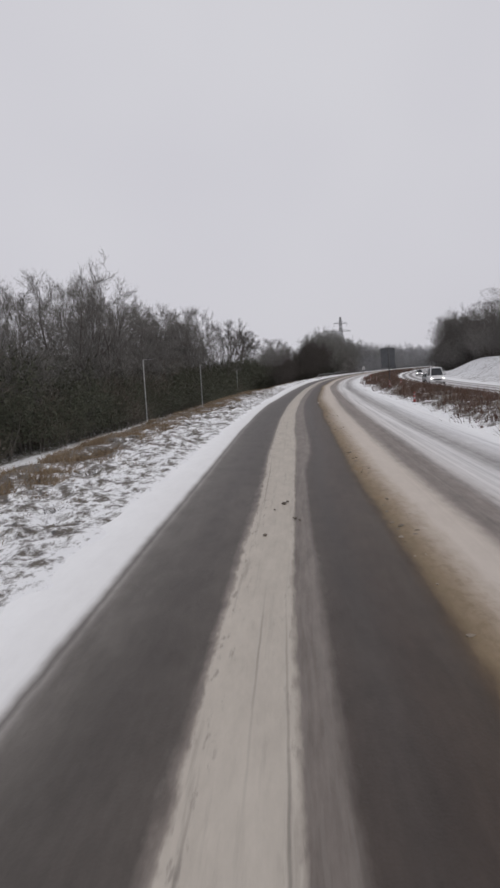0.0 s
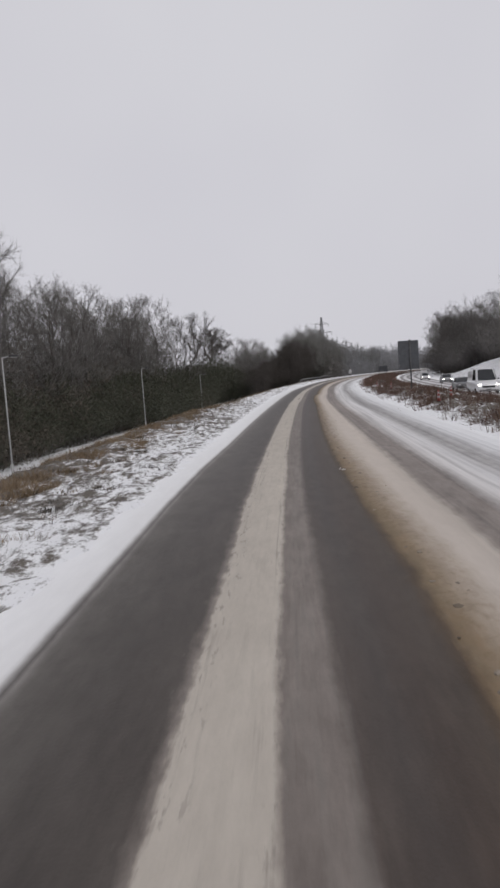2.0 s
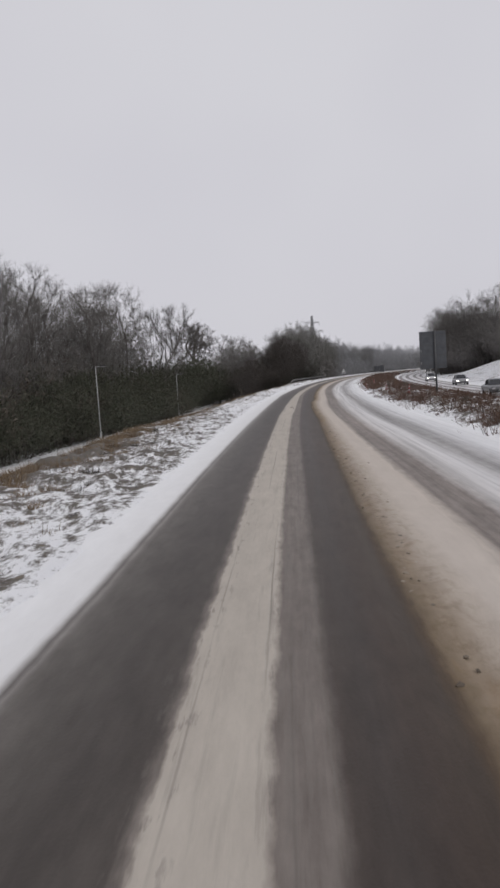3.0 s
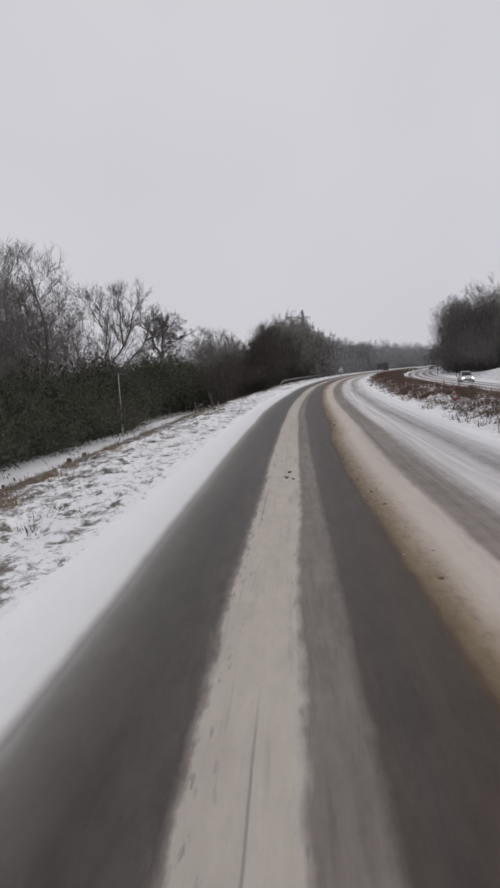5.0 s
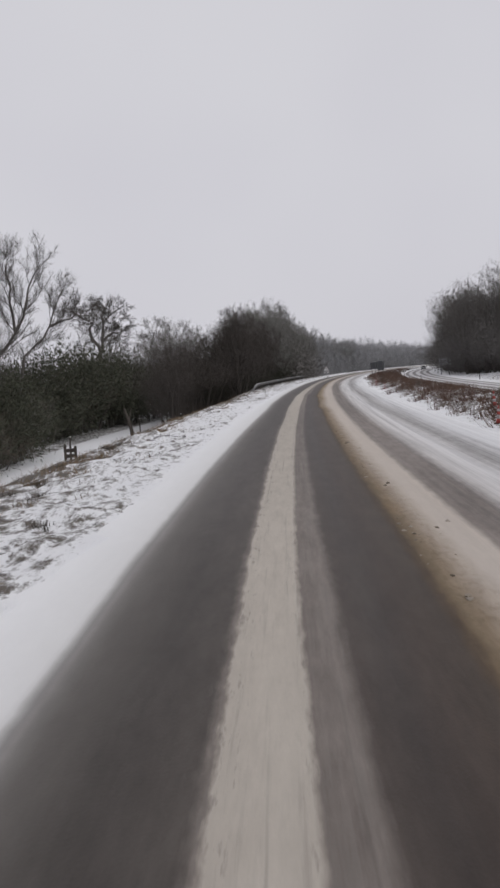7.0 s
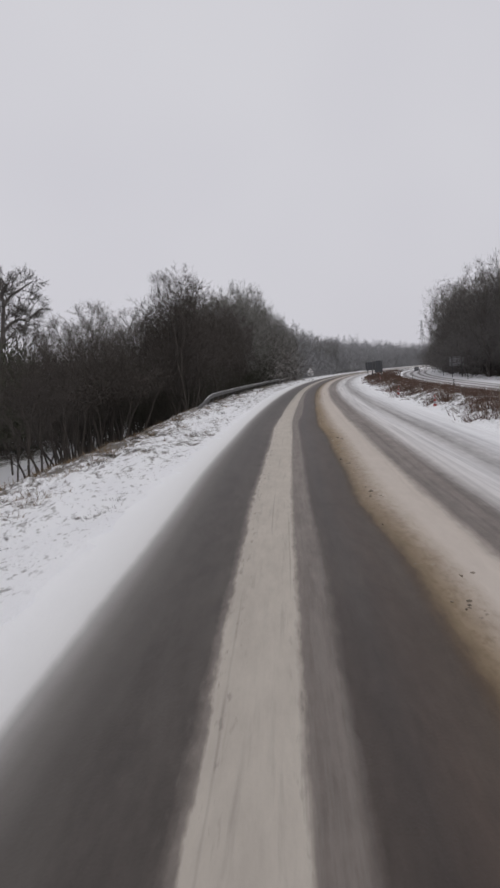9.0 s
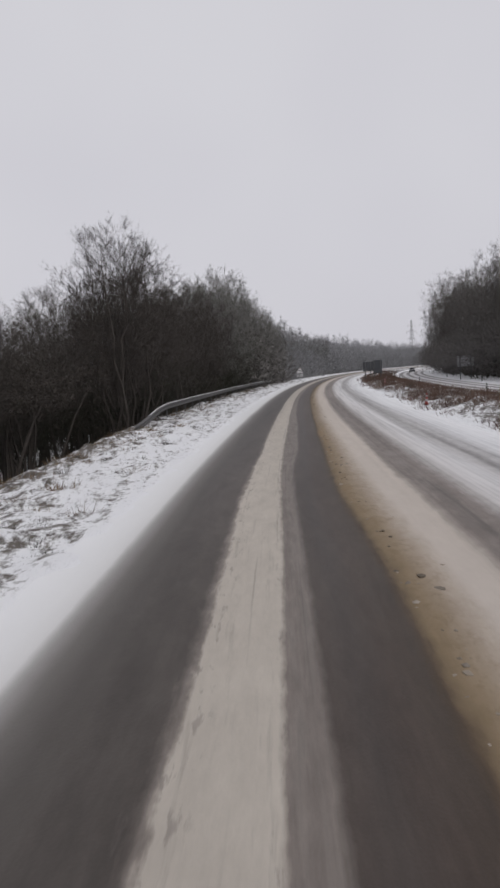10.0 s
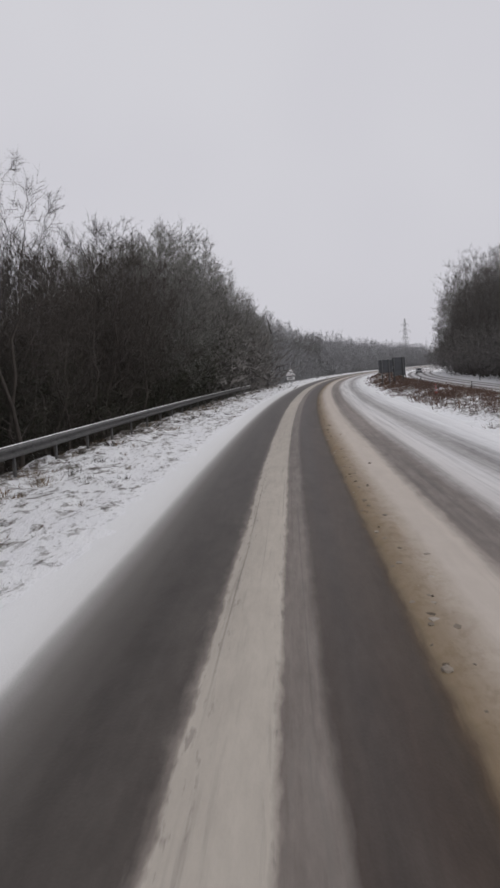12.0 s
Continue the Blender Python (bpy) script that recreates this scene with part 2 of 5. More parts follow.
        stretch = m.ramp(m.math("DIVIDE", sep.outputs["Y"], 400.0, True), [(0.0, 0.6), (0.10, 0.55), (0.17, 0.3), (0.40, 0.25), (0.455, 1.0), (0.56, 1.0), (0.62, 0.2)])
        col = m.mix(m.math("MULTIPLY", m.math("MULTIPLY", stretch, ridge), 0.45), col, (0.27, 0.195, 0.105))
        m_rust = m.node("ShaderNodeMapping", Scale=(1.6, 0.35, 1))
        m.link(uv.outputs["UV"], m_rust.inputs["Vector"])
        rust = m.ramp(m.noise(m_rust.outputs["Vector"], 1.0, 5.0, 0.65), [(0.54, 0.0), (0.72, 0.5)])
        col = m.mix(m.math("MULTIPLY", rust, ridge), col, (0.25, 0.16, 0.08))
        # thinner and thicker traces in the second lane
        m_lane = m.node("ShaderNodeMapping", Scale=(4.5, 0.05, 1))
        m.link(uv.outputs["UV"], m_lane.inputs["Vector"])
        trace = m.ramp(m.noise(m_lane.outputs["Vector"], 1.0, 5.0, 0.65), [(0.32, 0.62), (0.55, 1.0), (0.72, 1.12)])
        lane = m.ramp(f, [((2.3 - lo) / (hi - lo), 0.0), ((2.8 - lo) / (hi - lo), 0.9), ((5.6 - lo) / (hi - lo), 0.9), ((6.6 - lo) / (hi - lo), 0.3)])
        col = m.mix(lane, col, m.mix(1.0, col, trace, "MULTIPLY"))
        m_line = m.node("ShaderNodeMapping", Scale=(10.0, 0.5, 1))
        m.link(uv.outputs["UV"], m_line.inputs["Vector"])
        n_line = m.noise(m_line.outputs["Vector"], 1.0, 5.0, 0.6)
        half = m.ramp(f, [((-0.2 - lo) / (hi - lo), 0.0), ((-0.12 - lo) / (hi - lo), 0.75), ((0.2 - lo) / (hi - lo), 0.75), ((0.32 - lo) / (hi - lo), 0.0)])
        col = m.mix(m.math("MULTIPLY", half, m.ramp(n_line, [(0.46, 0.0), (0.70, 0.45)])), col, (0.34, 0.31, 0.275))
        m_chip = m.node("ShaderNodeMapping", Scale=(14.0, 2.5, 1))
        m.link(uv.outputs["UV"], m_chip.inputs["Vector"])
        chip = m.ramp(m.noise(m_chip.outputs["Vector"], 1.0, 4.0, 0.6), [(0.57, 0.0), (0.66, 0.55)])
        edge = m.ramp(f, [((-1.12 - lo) / (hi - lo), 0.0), ((-0.98 - lo) / (hi - lo), 1.0), ((-0.8 - lo) / (hi - lo), 0.8), ((-0.7 - lo) / (hi - lo), 0.1), ((-0.3 - lo) / (hi - lo), 0.1), ((-0.16 - lo) / (hi - lo), 1.0), ((0.0 - lo) / (hi - lo), 0.5), ((0.3 - lo) / (hi - lo), 0.0)])
        col = m.mix(m.math("MULTIPLY", chip, edge), col, (0.17, 0.15, 0.135))
        worn = m.ramp(n_line, [(0.55, 0.0), (0.74, 0.5)])
        strip_at = m.ramp(f, [((-1.0 - lo) / (hi - lo), 0.0), ((-0.9 - lo) / (hi - lo), 0.8), ((-0.5 - lo) / (hi - lo), 0.3), ((-0.1 - lo) / (hi - lo), 1.0), ((0.3 - lo) / (hi - lo), 1.0), ((0.4 - lo) / (hi - lo), 0.0)])
        col = m.mix(m.math("MULTIPLY", worn, strip_at), col, (0.11, 0.098, 0.088))
        # tyre grooves that run on for some metres and stop
        m_groove = m.node("ShaderNodeMapping", Scale=(3.0, 0.11, 1))
        m.link(uv.outputs["UV"], m_groove.inputs["Vector"])
        run = m.ramp(m.noise(m_groove.outputs["Vector"], 1.0, 2.0), [(0.53, 0.0), (0.66, 0.45)])
        wander = m.math("ADD", sep.outputs["X"], m.math("ADD", m.math("MULTIPLY", m.math("SUBTRACT", n_long, 0.5), 0.05), m.math("MULTIPLY", m.math("SUBTRACT", n_spot, 0.5), 0.02)))
        for at in (-0.83, -0.52, -0.25, -0.03, 0.12):
            line = m.ramp(m.math("ABSOLUTE", m.math("SUBTRACT", wander, at), 0.0), [(0.004, 1.0), (0.016, 0.0)])
            col = m.mix(m.math("MULTIPLY", line, run), col, (0.10, 0.09, 0.08))
        # the ploughed snow thins out softly farther along
        soft = m.ramp(f, [((-3.1 - lo) / (hi - lo), SNOW), ((-2.5 - lo) / (hi - lo), (0.745, 0.745, 0.735)), ((-2.28 - lo) / (hi - lo), (0.66, 0.655, 0.64)), ((-2.17 - lo) / (hi - lo), (0.33, 0.32, 0.306)), ((-2.0 - lo) / (hi - lo), (0.16, 0.149, 0.138)), ((-1.75 - lo) / (hi - lo), (0.085, 0.076, 0.069))])
        at_edge = m.ramp(f, [((-1.75 - lo) / (hi - lo), 1.0), ((-1.55 - lo) / (hi - lo), 0.0)])
        later = m.ramp(m.math("DIVIDE", sep.outputs["Y"], 400.0, True), [(0.17, 0.0), (0.23, 0.42), (0.38, 0.48), (0.44, 0.85)])
        col = m.mix(m.math("MULTIPLY", at_edge, later), col, soft)
        salt = m.ramp(m.noise(m_long.outputs["Vector"], 0.8, 5.0, 0.7), [(0.45, 0.0), (0.75, 0.07)])
        tyre = m.ramp(rough, [(0.575, 1.0), (0.63, 0.0)])
        col = m.mix(m.math("MULTIPLY", salt, tyre), col, (0.30, 0.27, 0.24))
    m.colour(col)
    m.rough(rough)
    g = m.node("ShaderNodeMapping", Scale=(40, 40, 1))
    m.link(uv.outputs["UV"], g.inputs["Vector"])
    m.bump(m.math("ADD", m.noise(g.outputs["Vector"], 1.0, 3.0), m.math("MULTIPLY", n_spot, 1.5)), 0.35, 0.012)
    m.b.inputs["Specular IOR Level"].default_value = 0.2
    return m.m


TAR = (0.064, 0.048, 0.039)
STRIP, SEMI = (0.47, 0.43, 0.375), (0.185, 0.162, 0.145)
BEIGE = (0.53, 0.475, 0.42)
GREY, GREY2 = (0.235, 0.205, 0.185), (0.36, 0.35, 0.345)
LEFT = (0.084, 0.073, 0.065)
M_ROAD = road_material("snowy_wet_road", [
    (-3.1, SNOW, 0.8), (-2.30, (0.75, 0.75, 0.745), 0.8), (-2.25, (0.45, 0.44, 0.43), 0.7), (-2.21, (0.10, 0.092, 0.086), 0.55), (-2.16, (0.24, 0.228, 0.215), 0.62), (-2.10, (0.13, 0.12, 0.11), 0.6), (-1.8, (0.095, 0.086, 0.078), 0.57), (-1.45, (0.071, 0.062, 0.056), 0.55), (-1.04, LEFT, 0.57), (-0.965, SEMI, 0.6),
    (-0.915, STRIP, 0.75), (-0.19, STRIP, 0.75), (-0.145, SEMI, 0.64), (0.2, SEMI, 0.6), (0.32, (0.07, 0.056, 0.048), 0.55), (0.6, (0.058, 0.047, 0.041), 0.53), (0.95, TAR, 0.55),
    (1.30, (0.062, 0.047, 0.036), 0.56), (1.43, (0.092, 0.066, 0.044), 0.66), (1.50, (0.15, 0.11, 0.07), 0.7), (1.66, (0.26, 0.205, 0.145), 0.72), (1.90, (0.42, 0.36, 0.30), 0.76), (2.15, BEIGE, 0.78), (2.55, BEIGE, 0.78),
    (2.8, GREY, 0.6), (3.35, GREY, 0.6), (3.75, (0.62, 0.60, 0.585), 0.8), (4.4, (0.68, 0.67, 0.665), 0.8), (5.0, GREY2, 0.66),
    (5.9, (0.70, 0.70, 0.705), 0.8), (6.3, (0.78, 0.785, 0.79), 0.8), (7.2, (0.82, 0.825, 0.83), 0.8)], (-3.4, 7.2), 0.13, {1.50: (0.18, 0.146, 0.116), 1.66: (0.34, 0.29, 0.245), 1.90: (0.49, 0.44, 0.385)})
FAR_W, FAR_G = (0.66, 0.65, 0.65), (0.24, 0.23, 0.225)
M_ROAD_FAR = road_material("snowy_far_carriageway", [
    (15.6, SNOW, 0.8), (16.3, SNOW, 0.8), (16.6, FAR_G, 0.6), (17.2, FAR_G, 0.6), (17.5, FAR_W, 0.8), (18.2, FAR_W, 0.8), (18.4, FAR_G, 0.6),
    (19.1, FAR_G, 0.6), (19.4, FAR_W, 0.8), (20.3, FAR_W, 0.8), (20.6, FAR_G, 0.6), (21.2, FAR_G, 0.6), (21.4, FAR_W, 0.8), (22.2, FAR_W, 0.8),
    (22.5, FAR_G, 0.6), (23.0, FAR_G, 0.6), (23.3, SNOW, 0.8), (24.6, SNOW, 0.8)], (15.6, 24.6))


def ground_material():
    m = Mat("snowy_grass_ground", 0.85)
    uv = m.t.nodes.new("ShaderNodeUVMap")
    sep = m.t.nodes.new("ShaderNodeSeparateXYZ")
    m.link(uv.outputs["UV"], sep.inputs["Vector"])
    drawn = m.node("ShaderNodeMapping", Scale=(1.0, 0.5, 1))
    m.link(uv.outputs["UV"], drawn.inputs["Vector"])
    v = drawn.outputs["Vector"]
    big, mid, fine = m.noise(v, 0.10, 3.0), m.noise(v, 0.9, 6.0, 0.65), m.noise(v, 6.0, 5.0, 0.65)
    tuft = m.noise(v, 3.4, 6.0, 0.75)
    u = m.math("ADD", sep.outputs["X"], m.math("MULTIPLY", m.math("SUBTRACT", mid, 0.5), 0.9))
    lo, hi = -40.0, 60.0
    f = m.math("DIVIDE", m.math("SUBTRACT", u, lo), hi - lo, True)
    at_u = lambda x: (x - lo) / (hi - lo)
    # how much bare growth stands out of the snow; the rise at -3.2 paints the ploughed edge's small shadows
    growth = m.ramp(f, [(at_u(-40), 0.45), (at_u(-24), 0.5), (at_u(-21.5), 0.05), (at_u(-15.5), 0.05), (at_u(-14), 0.47), (at_u(-10), 0.55), (at_u(-7.2), 0.55), (at_u(-6.0), 0.475),
                        (at_u(-4.6), 0.435), (at_u(-3.6), 0.43), (at_u(-3.2), 0.45), (at_u(-2.9), 0.36), (at_u(-2.7), 0.0), (at_u(6.6), 0.0), (at_u(7.9), 0.45), (at_u(9.0), 0.51), (at_u(14.5), 0.52), (at_u(15.4), 0.2), (at_u(25), 0.0),
                        (at_u(26.5), 0.44), (at_u(34), 0.42), (at_u(38), 0.5), (at_u(60), 0.5)])
    growth = m.math("SUBTRACT", growth, m.ramp(m.math("DIVIDE", sep.outputs["Y"], 400.0, True), [(0.20, 0.0), (0.30, 0.045), (0.36, 0.052)]))
    patch = m.math("ADD", m.math("MULTIPLY", big, 0.2), m.math("ADD", m.math("MULTIPLY", mid, 0.35), m.math("MULTIPLY", tuft, 0.75)))
    bare = m.ramp(m.math("SUBTRACT", m.math("ADD", growth, patch), 0.60), [(0.45, 0.0), (0.49, 0.5), (0.535, 0.95)])
    slant = m.node("ShaderNodeMapping", Rotation=(0, 0, 0.5), Scale=(1.0, 0.38, 1))
    m.link(uv.outputs["UV"], slant.inputs["Vector"])
    speck = m.ramp(m.noise(slant.outputs["Vector"], 6.5, 5.0, 0.7), [(0.56, 0.0), (0.63, 0.65)])
    bare = m.math("MAXIMUM", bare, m.math("MULTIPLY", speck, m.ramp(growth, [(0.3, 0.0), (0.4, 1.0)])))
    turf = m.ramp(fine, [(0.34, (0.03, 0.026, 0.022)), (0.48, (0.085, 0.063, 0.044)), (0.58, (0.085, 0.075, 0.055)), (0.74, (0.22, 0.165, 0.105))])
    m.colour(m.mix(bare, m.ramp(mid, [(0.3, (0.83, 0.835, 0.85)), (0.7, SNOW)]), turf))
    m.bump(m.math("ADD", m.math("ADD", mid, tuft), m.math("MULTIPLY", fine, 0.4)), 0.8, 0.10)
    return m.m


M_GROUND = ground_material()


# ---- the line of the road ----
HEADING = ((0, 0.0), (18, -1.0), (36, -1.71), (54, -2.39), (71, -2.86), (89, -3.29), (106, -4.02), (124, -4.96), (141, -5.87), (158, -6.81), (176, -7.75), (194, -8.29), (211, -8.68))
BEND = 0.80 / 17.5
STEP, BACK = 0.5, -300.0
grid_s = np.arange(BACK, 2600.0, STEP)
head = np.interp(grid_s, [k[0] for k in HEADING], [k[1] for k in HEADING])
head = np.where(grid_s < 0, -BEND * np.maximum(grid_s, -150), head)
head = np.where(grid_s > 211, -8.68 - BEND * (np.minimum(grid_s, 900) - 211), head)
head = np.radians(head)
zero = int(round(-BACK / STEP))
line_x = np.cumsum(-np.sin(head)) * STEP
line_y = np.cumsum(np.cos(head)) * STEP
line_x -= line_x[zero]
line_y -= line_y[zero]


def smooth(a, b, x):
    t = np.clip((np.asarray(x, float) - a) / (b - a), 0, 1)
    return t * t * (3 - 2 * t)


def place(s, u):
    """World x and y of a point s metres along the road and u metres to its right."""
    h = np.interp(s, grid_s, head)
    return np.interp(s, grid_s, line_x) + np.cos(h) * u, np.interp(s, grid_s, line_y) + np.sin(h) * u


def turn_at(s):
    return math.degrees(float(np.interp(s, grid_s, head)))


def level(s, u):
    """Height of the land: a carriageway banked to the right, a slope down to a path, a rising bank beyond."""
    s, u = np.asarray(s, float), np.asarray(u, float)
    base = np.interp(u, [-900, -60, -40, -22, -17, -9.4, -7.4, -7.0, 25, 27.5], [-4, -4, -3.7, -3.6, -3.35, -0.75, 0.22, 0.28, -1.0, -1.05])
    low = np.interp(u, [-22, -17, -15, -12, -9.4, -7.4, -6.2, -5.0], [-3.65, -3.55, -3.3, -2.3, -1.0, -0.32, 0.04, 0.2])
    cut = (0.68 * smooth(88, 110, s) - 0.13 * smooth(128, 142, s)) * (1 - smooth(190, 210, s))
    base = np.where((u > -22) & (u < -5.0), base + (low - base) * cut, base)
    top = 3.0 - 3.6 * smooth(190, 290, s)
    rise = smooth(27.0, 37.0, u) * (top + 1.05) + np.clip(u - 37, 0, 200) * 0.03
    mound = 0.5 * smooth(7.4, 9.8, u) * (1 - smooth(12.4, 15.2, u))
    return base + np.where(u > 27, rise, 0) + mound


def spot(s, u, dz=0.0):
    x, y = place(s, u)
    return float(x), float(y), float(level(s, u)) + dz


# ---- building helpers ----
def mesh_of(name, verts, faces, mat):
    me = bpy.data.meshes.new(name)
    me.from_pydata(verts, [], faces)
    me.materials.append(mat)
    return me


def from_bm(name, bm, mat, smooth_shade=False):
    me = bpy.data.meshes.new(name)
    bmesh.ops.recalc_face_normals(bm, faces=bm.faces)
    bm.to_mesh(me)
    bm.free()
    me.materials.append(mat)
    if smooth_shade:
        me.polygons.foreach_set("use_smooth", [True] * len(me.polygons))
    return me


def part(name, bm, mat, parent, label="", smooth_shade=False):
    ob = new(name, from_bm(name, bm, mat, smooth_shade))
    ob.parent = parent
    if label:
        ob["label"] = label
    return ob


def box(bm, size, at=(0, 0, 0), bevel=0.0, turn=None):
    got = bmesh.ops.create_cube(bm, size=1.0)
    vs = got["verts"]
    bmesh.ops.scale(bm, vec=size, verts=vs)
    if bevel:
        es = list({e for v in vs for e in v.link_edges})
        r = bmesh.ops.bevel(bm, geom=es, offset=bevel, segments=2, affect="EDGES")
        vs = list({v for f in r["faces"] for v in f.verts} | {v for v in vs if v.is_valid})
    if turn is not None:
        bmesh.ops.transform(bm, matrix=turn, verts=vs)
    bmesh.ops.translate(bm, vec=at, verts=vs)
    return vs


def rod(bm, a, b, r0, r1=None, sides=8):
    a, b = Vector(a), Vector(b)
    d = b - a
    got = bmesh.ops.create_cone(bm, cap_ends=True, segments=sides, radius1=r0, radius2=r0 if r1 is None else r1, depth=d.length)
    m = Matrix.Translation((a + b) / 2) @ d.to_track_quat("Z", "Y").to_matrix().to_4x4()
    bmesh.ops.transform(bm, matrix=m, verts=got["verts"])
    return got["verts"]


def empty(name, m, label, category, group=""):
    ob = new(name)
    ob.empty_display_size = 0.3
    ob.matrix_world = m
    return tagged(ob, label, category, group)


# ---- ground and carriageways ----
def fractal(x, y, seed=0.0):
    return noise.fractal(Vector((x, y, seed)), 0.9, 2.1, 4)


def sheet(name, ss, us, mat, lift, warp=None, label=""):
    """A sheet laid along the road, with metres across and along as its UV."""
    ns, nu = len(ss), len(us)
    S, U = np.meshgrid(ss, us, indexing="ij")
    X, Y = place(S, U)
    Z = level(S, U) + lift(S, U)
    faces = [(i * nu + j, i * nu + j + 1, (i + 1) * nu + j + 1, (i + 1) * nu + j) for i in range(ns - 1) for j in range(nu - 1)]
    me = mesh_of(name, np.stack([X, Y, Z], -1).reshape(-1, 3).tolist(), faces, mat)
    lay = me.uv_layers.new(name="UVMap")
    idx = np.empty(len(me.loops), dtype=np.int32)
    me.loops.foreach_get("vertex_index", idx)
    W = U if warp is None else warp(S, U)
    flat = np.stack([W.reshape(-1)[idx], S.reshape(-1)[idx]], -1)
    lay.data.foreach_set("uv", flat.reshape(-1).astype(np.float32))
    me.polygons.foreach_set("use_smooth", [True] * len(me.polygons))
    return tagged(new(name, me), label, "", "", "structure")


near_s = np.arange(-6.0, 330.0, 0.5)
rows_s = np.concatenate([[-300, -200, -120, -60, -30], near_s, np.arange(330, 700, 4.0), np.arange(700, 2600, 60.0)])
cols_u = np.concatenate([[-900, -500, -250, -120, -70, -48, -40, -34, -30, -27, -25], np.arange(-23, -16, 1.0), np.arange(-16, -9, 0.5), np.arange(-9, -2.9, 0.28), [-2, 0, 3, 6],
                         np.arange(6.8, 16.2, 0.4), [17, 20, 23, 24.0, 24.8], np.arange(25.5, 38, 1.0), [40, 44, 50, 60, 80, 120, 250, 500, 900]])


def rough_land(S, U):
    out = np.zeros_like(S)
    for i in range(S.shape[0]):
        if not -12 <= S[i, 0] < 420:
            continue
        for j in range(S.shape[1]):
            u = U[i, j]
            if -30 < u < -2.9:
                k = 0.06 if u < -15 else 0.15
                if u > -15:
                    out[i, j] = 0.20 * abs(noise.noise(Vector((S[i, j] * 1.1, u * 1.5, 4.0)))) - 0.05
                k *= min(1.0, 0.4 + (-2.9 - u) * 0.5)
                out[i, j] *= min(1.1, 0.4 + (-2.9 - u) * 0.7)
            elif 7.2 < u < 15.2:
                k = 0.22
            elif 25 < u < 40:
                k = 0.12
            else:
                continue
            out[i, j] += k * fractal(S[i, j] * 0.9, u * 1.3)
    under = ((U > -2.86) & (U < 7.05)) | ((U > 15.75) & (U < 24.5))
    out = out + 0.05 * smooth(-6.0, -3.4, U) * (U < 0)
    return np.where(under, -0.12, out)


ground = sheet("ground", rows_s, cols_u, M_GROUND, rough_land, None, "snow-covered grass land falling away beside the road")

# edges of the wheel tracks along the way: outer snow, strip between the wheels, slush ridge
TRACK_S = (-20, 4, 8, 13, 18, 22, 26, 31, 36, 40, 45, 50, 55, 62, 75, 92, 97, 101, 106, 110, 115, 119, 124, 128, 133, 145, 163, 168, 172, 176, 181, 185, 190, 194, 199, 203, 208, 212, 216, 221, 240, 300)
SNOW_EDGE = (-2.15, -2.08, -2.08, -2.08, -2.09, -2.13, -2.18, -2.25, -2.26, -2.32, -2.35, -2.39, -2.38, -2.23, -2.13, -2.0, -1.94, -1.95, -1.92, -1.93, -1.93, -1.94, -1.93, -1.99, -2.06, -2.05, -2.04, -2.06, -2.12, -2.22, -2.26, -2.27, -2.3, -2.33, -2.33, -2.32, -2.31, -2.27, -2.28, -2.23, -2.23, -2.15)
STRIP_LEFT = (-0.76, -0.74, -0.71, -0.65, -0.7, -0.76, -0.76, -0.82, -0.86, -0.86, -0.87, -0.91, -0.89, -0.87, -0.8, -0.71, -0.71, -0.65, -0.61, -0.6, -0.58, -0.58, -0.56, -0.58, -0.59, -0.63, -0.68, -0.75, -0.82, -0.83, -0.85, -0.9, -0.95, -0.93, -0.88, -0.87, -0.86, -0.82, -0.81, -0.75, -0.75, -0.76)
STRIP_RIGHT = (-0.07, -0.02, -0.05, 0.02, 0.03, 0.02, 0.0, -0.11, -0.15, -0.18, -0.19, -0.21, -0.2, -0.2, -0.12, -0.02, 0.02, 0.1, 0.13, 0.13, 0.12, 0.12, 0.09, 0.04, -0.01, -0.01, -0.02, -0.05, -0.09, -0.11, -0.13, -0.16, -0.24, -0.26, -0.27, -0.24, -0.2, -0.19, -0.18, -0.16, -0.16, -0.07)
THIN_RIGHT = (0.27, 0.22, 0.23, 0.18, 0.21, 0.42, 0.46, 0.39, 0.34, 0.27, 0.22, 0.18, 0.16, 0.21, 0.3, 0.41, 0.46, 0.48, 0.5, 0.49, 0.5, 0.48, 0.47, 0.36, 0.34, 0.3, 0.26, 0.25, 0.19, 0.17, 0.14, 0.09, -0.01, -0.02, 0.17, 0.19, 0.22, 0.2, 0.14, 0.12, 0.12, 0.27)
RIDGE_LEFT = (1.4, 1.51, 1.51, 1.48, 1.42, 1.44, 1.42, 1.45, 1.35, 1.36, 1.43, 1.28, 1.21, 1.18, 1.3, 1.44, 1.37, 1.33, 1.27, 1.31, 1.3, 1.49, 1.6, 1.54, 1.56, 1.5, 1.41, 1.38, 1.15, 1.18, 1.11, 1.13, 0.94, 0.93, 0.98, 0.97, 1.03, 1.03, 1.07, 1.11, 1.11, 1.29)
RIDGE_S, RIDGE_RIGHT = (-20, 50, 75, 97, 108, 117, 128, 150, 178, 187, 194, 212, 222, 300), (2.75, 2.75, 2.65, 2.5, 2.5, 2.7, 2.7, 2.6, 2.45, 2.5, 2.42, 2.36, 2.4, 2.5)
TRACKS = (SNOW_EDGE, STRIP_LEFT, STRIP_RIGHT, THIN_RIGHT, RIDGE_LEFT, tuple(np.interp(TRACK_S, RIDGE_S, RIDGE_RIGHT)))
NOMINAL = (-2.2, -0.93, -0.16, 0.25, 1.5, 2.72)


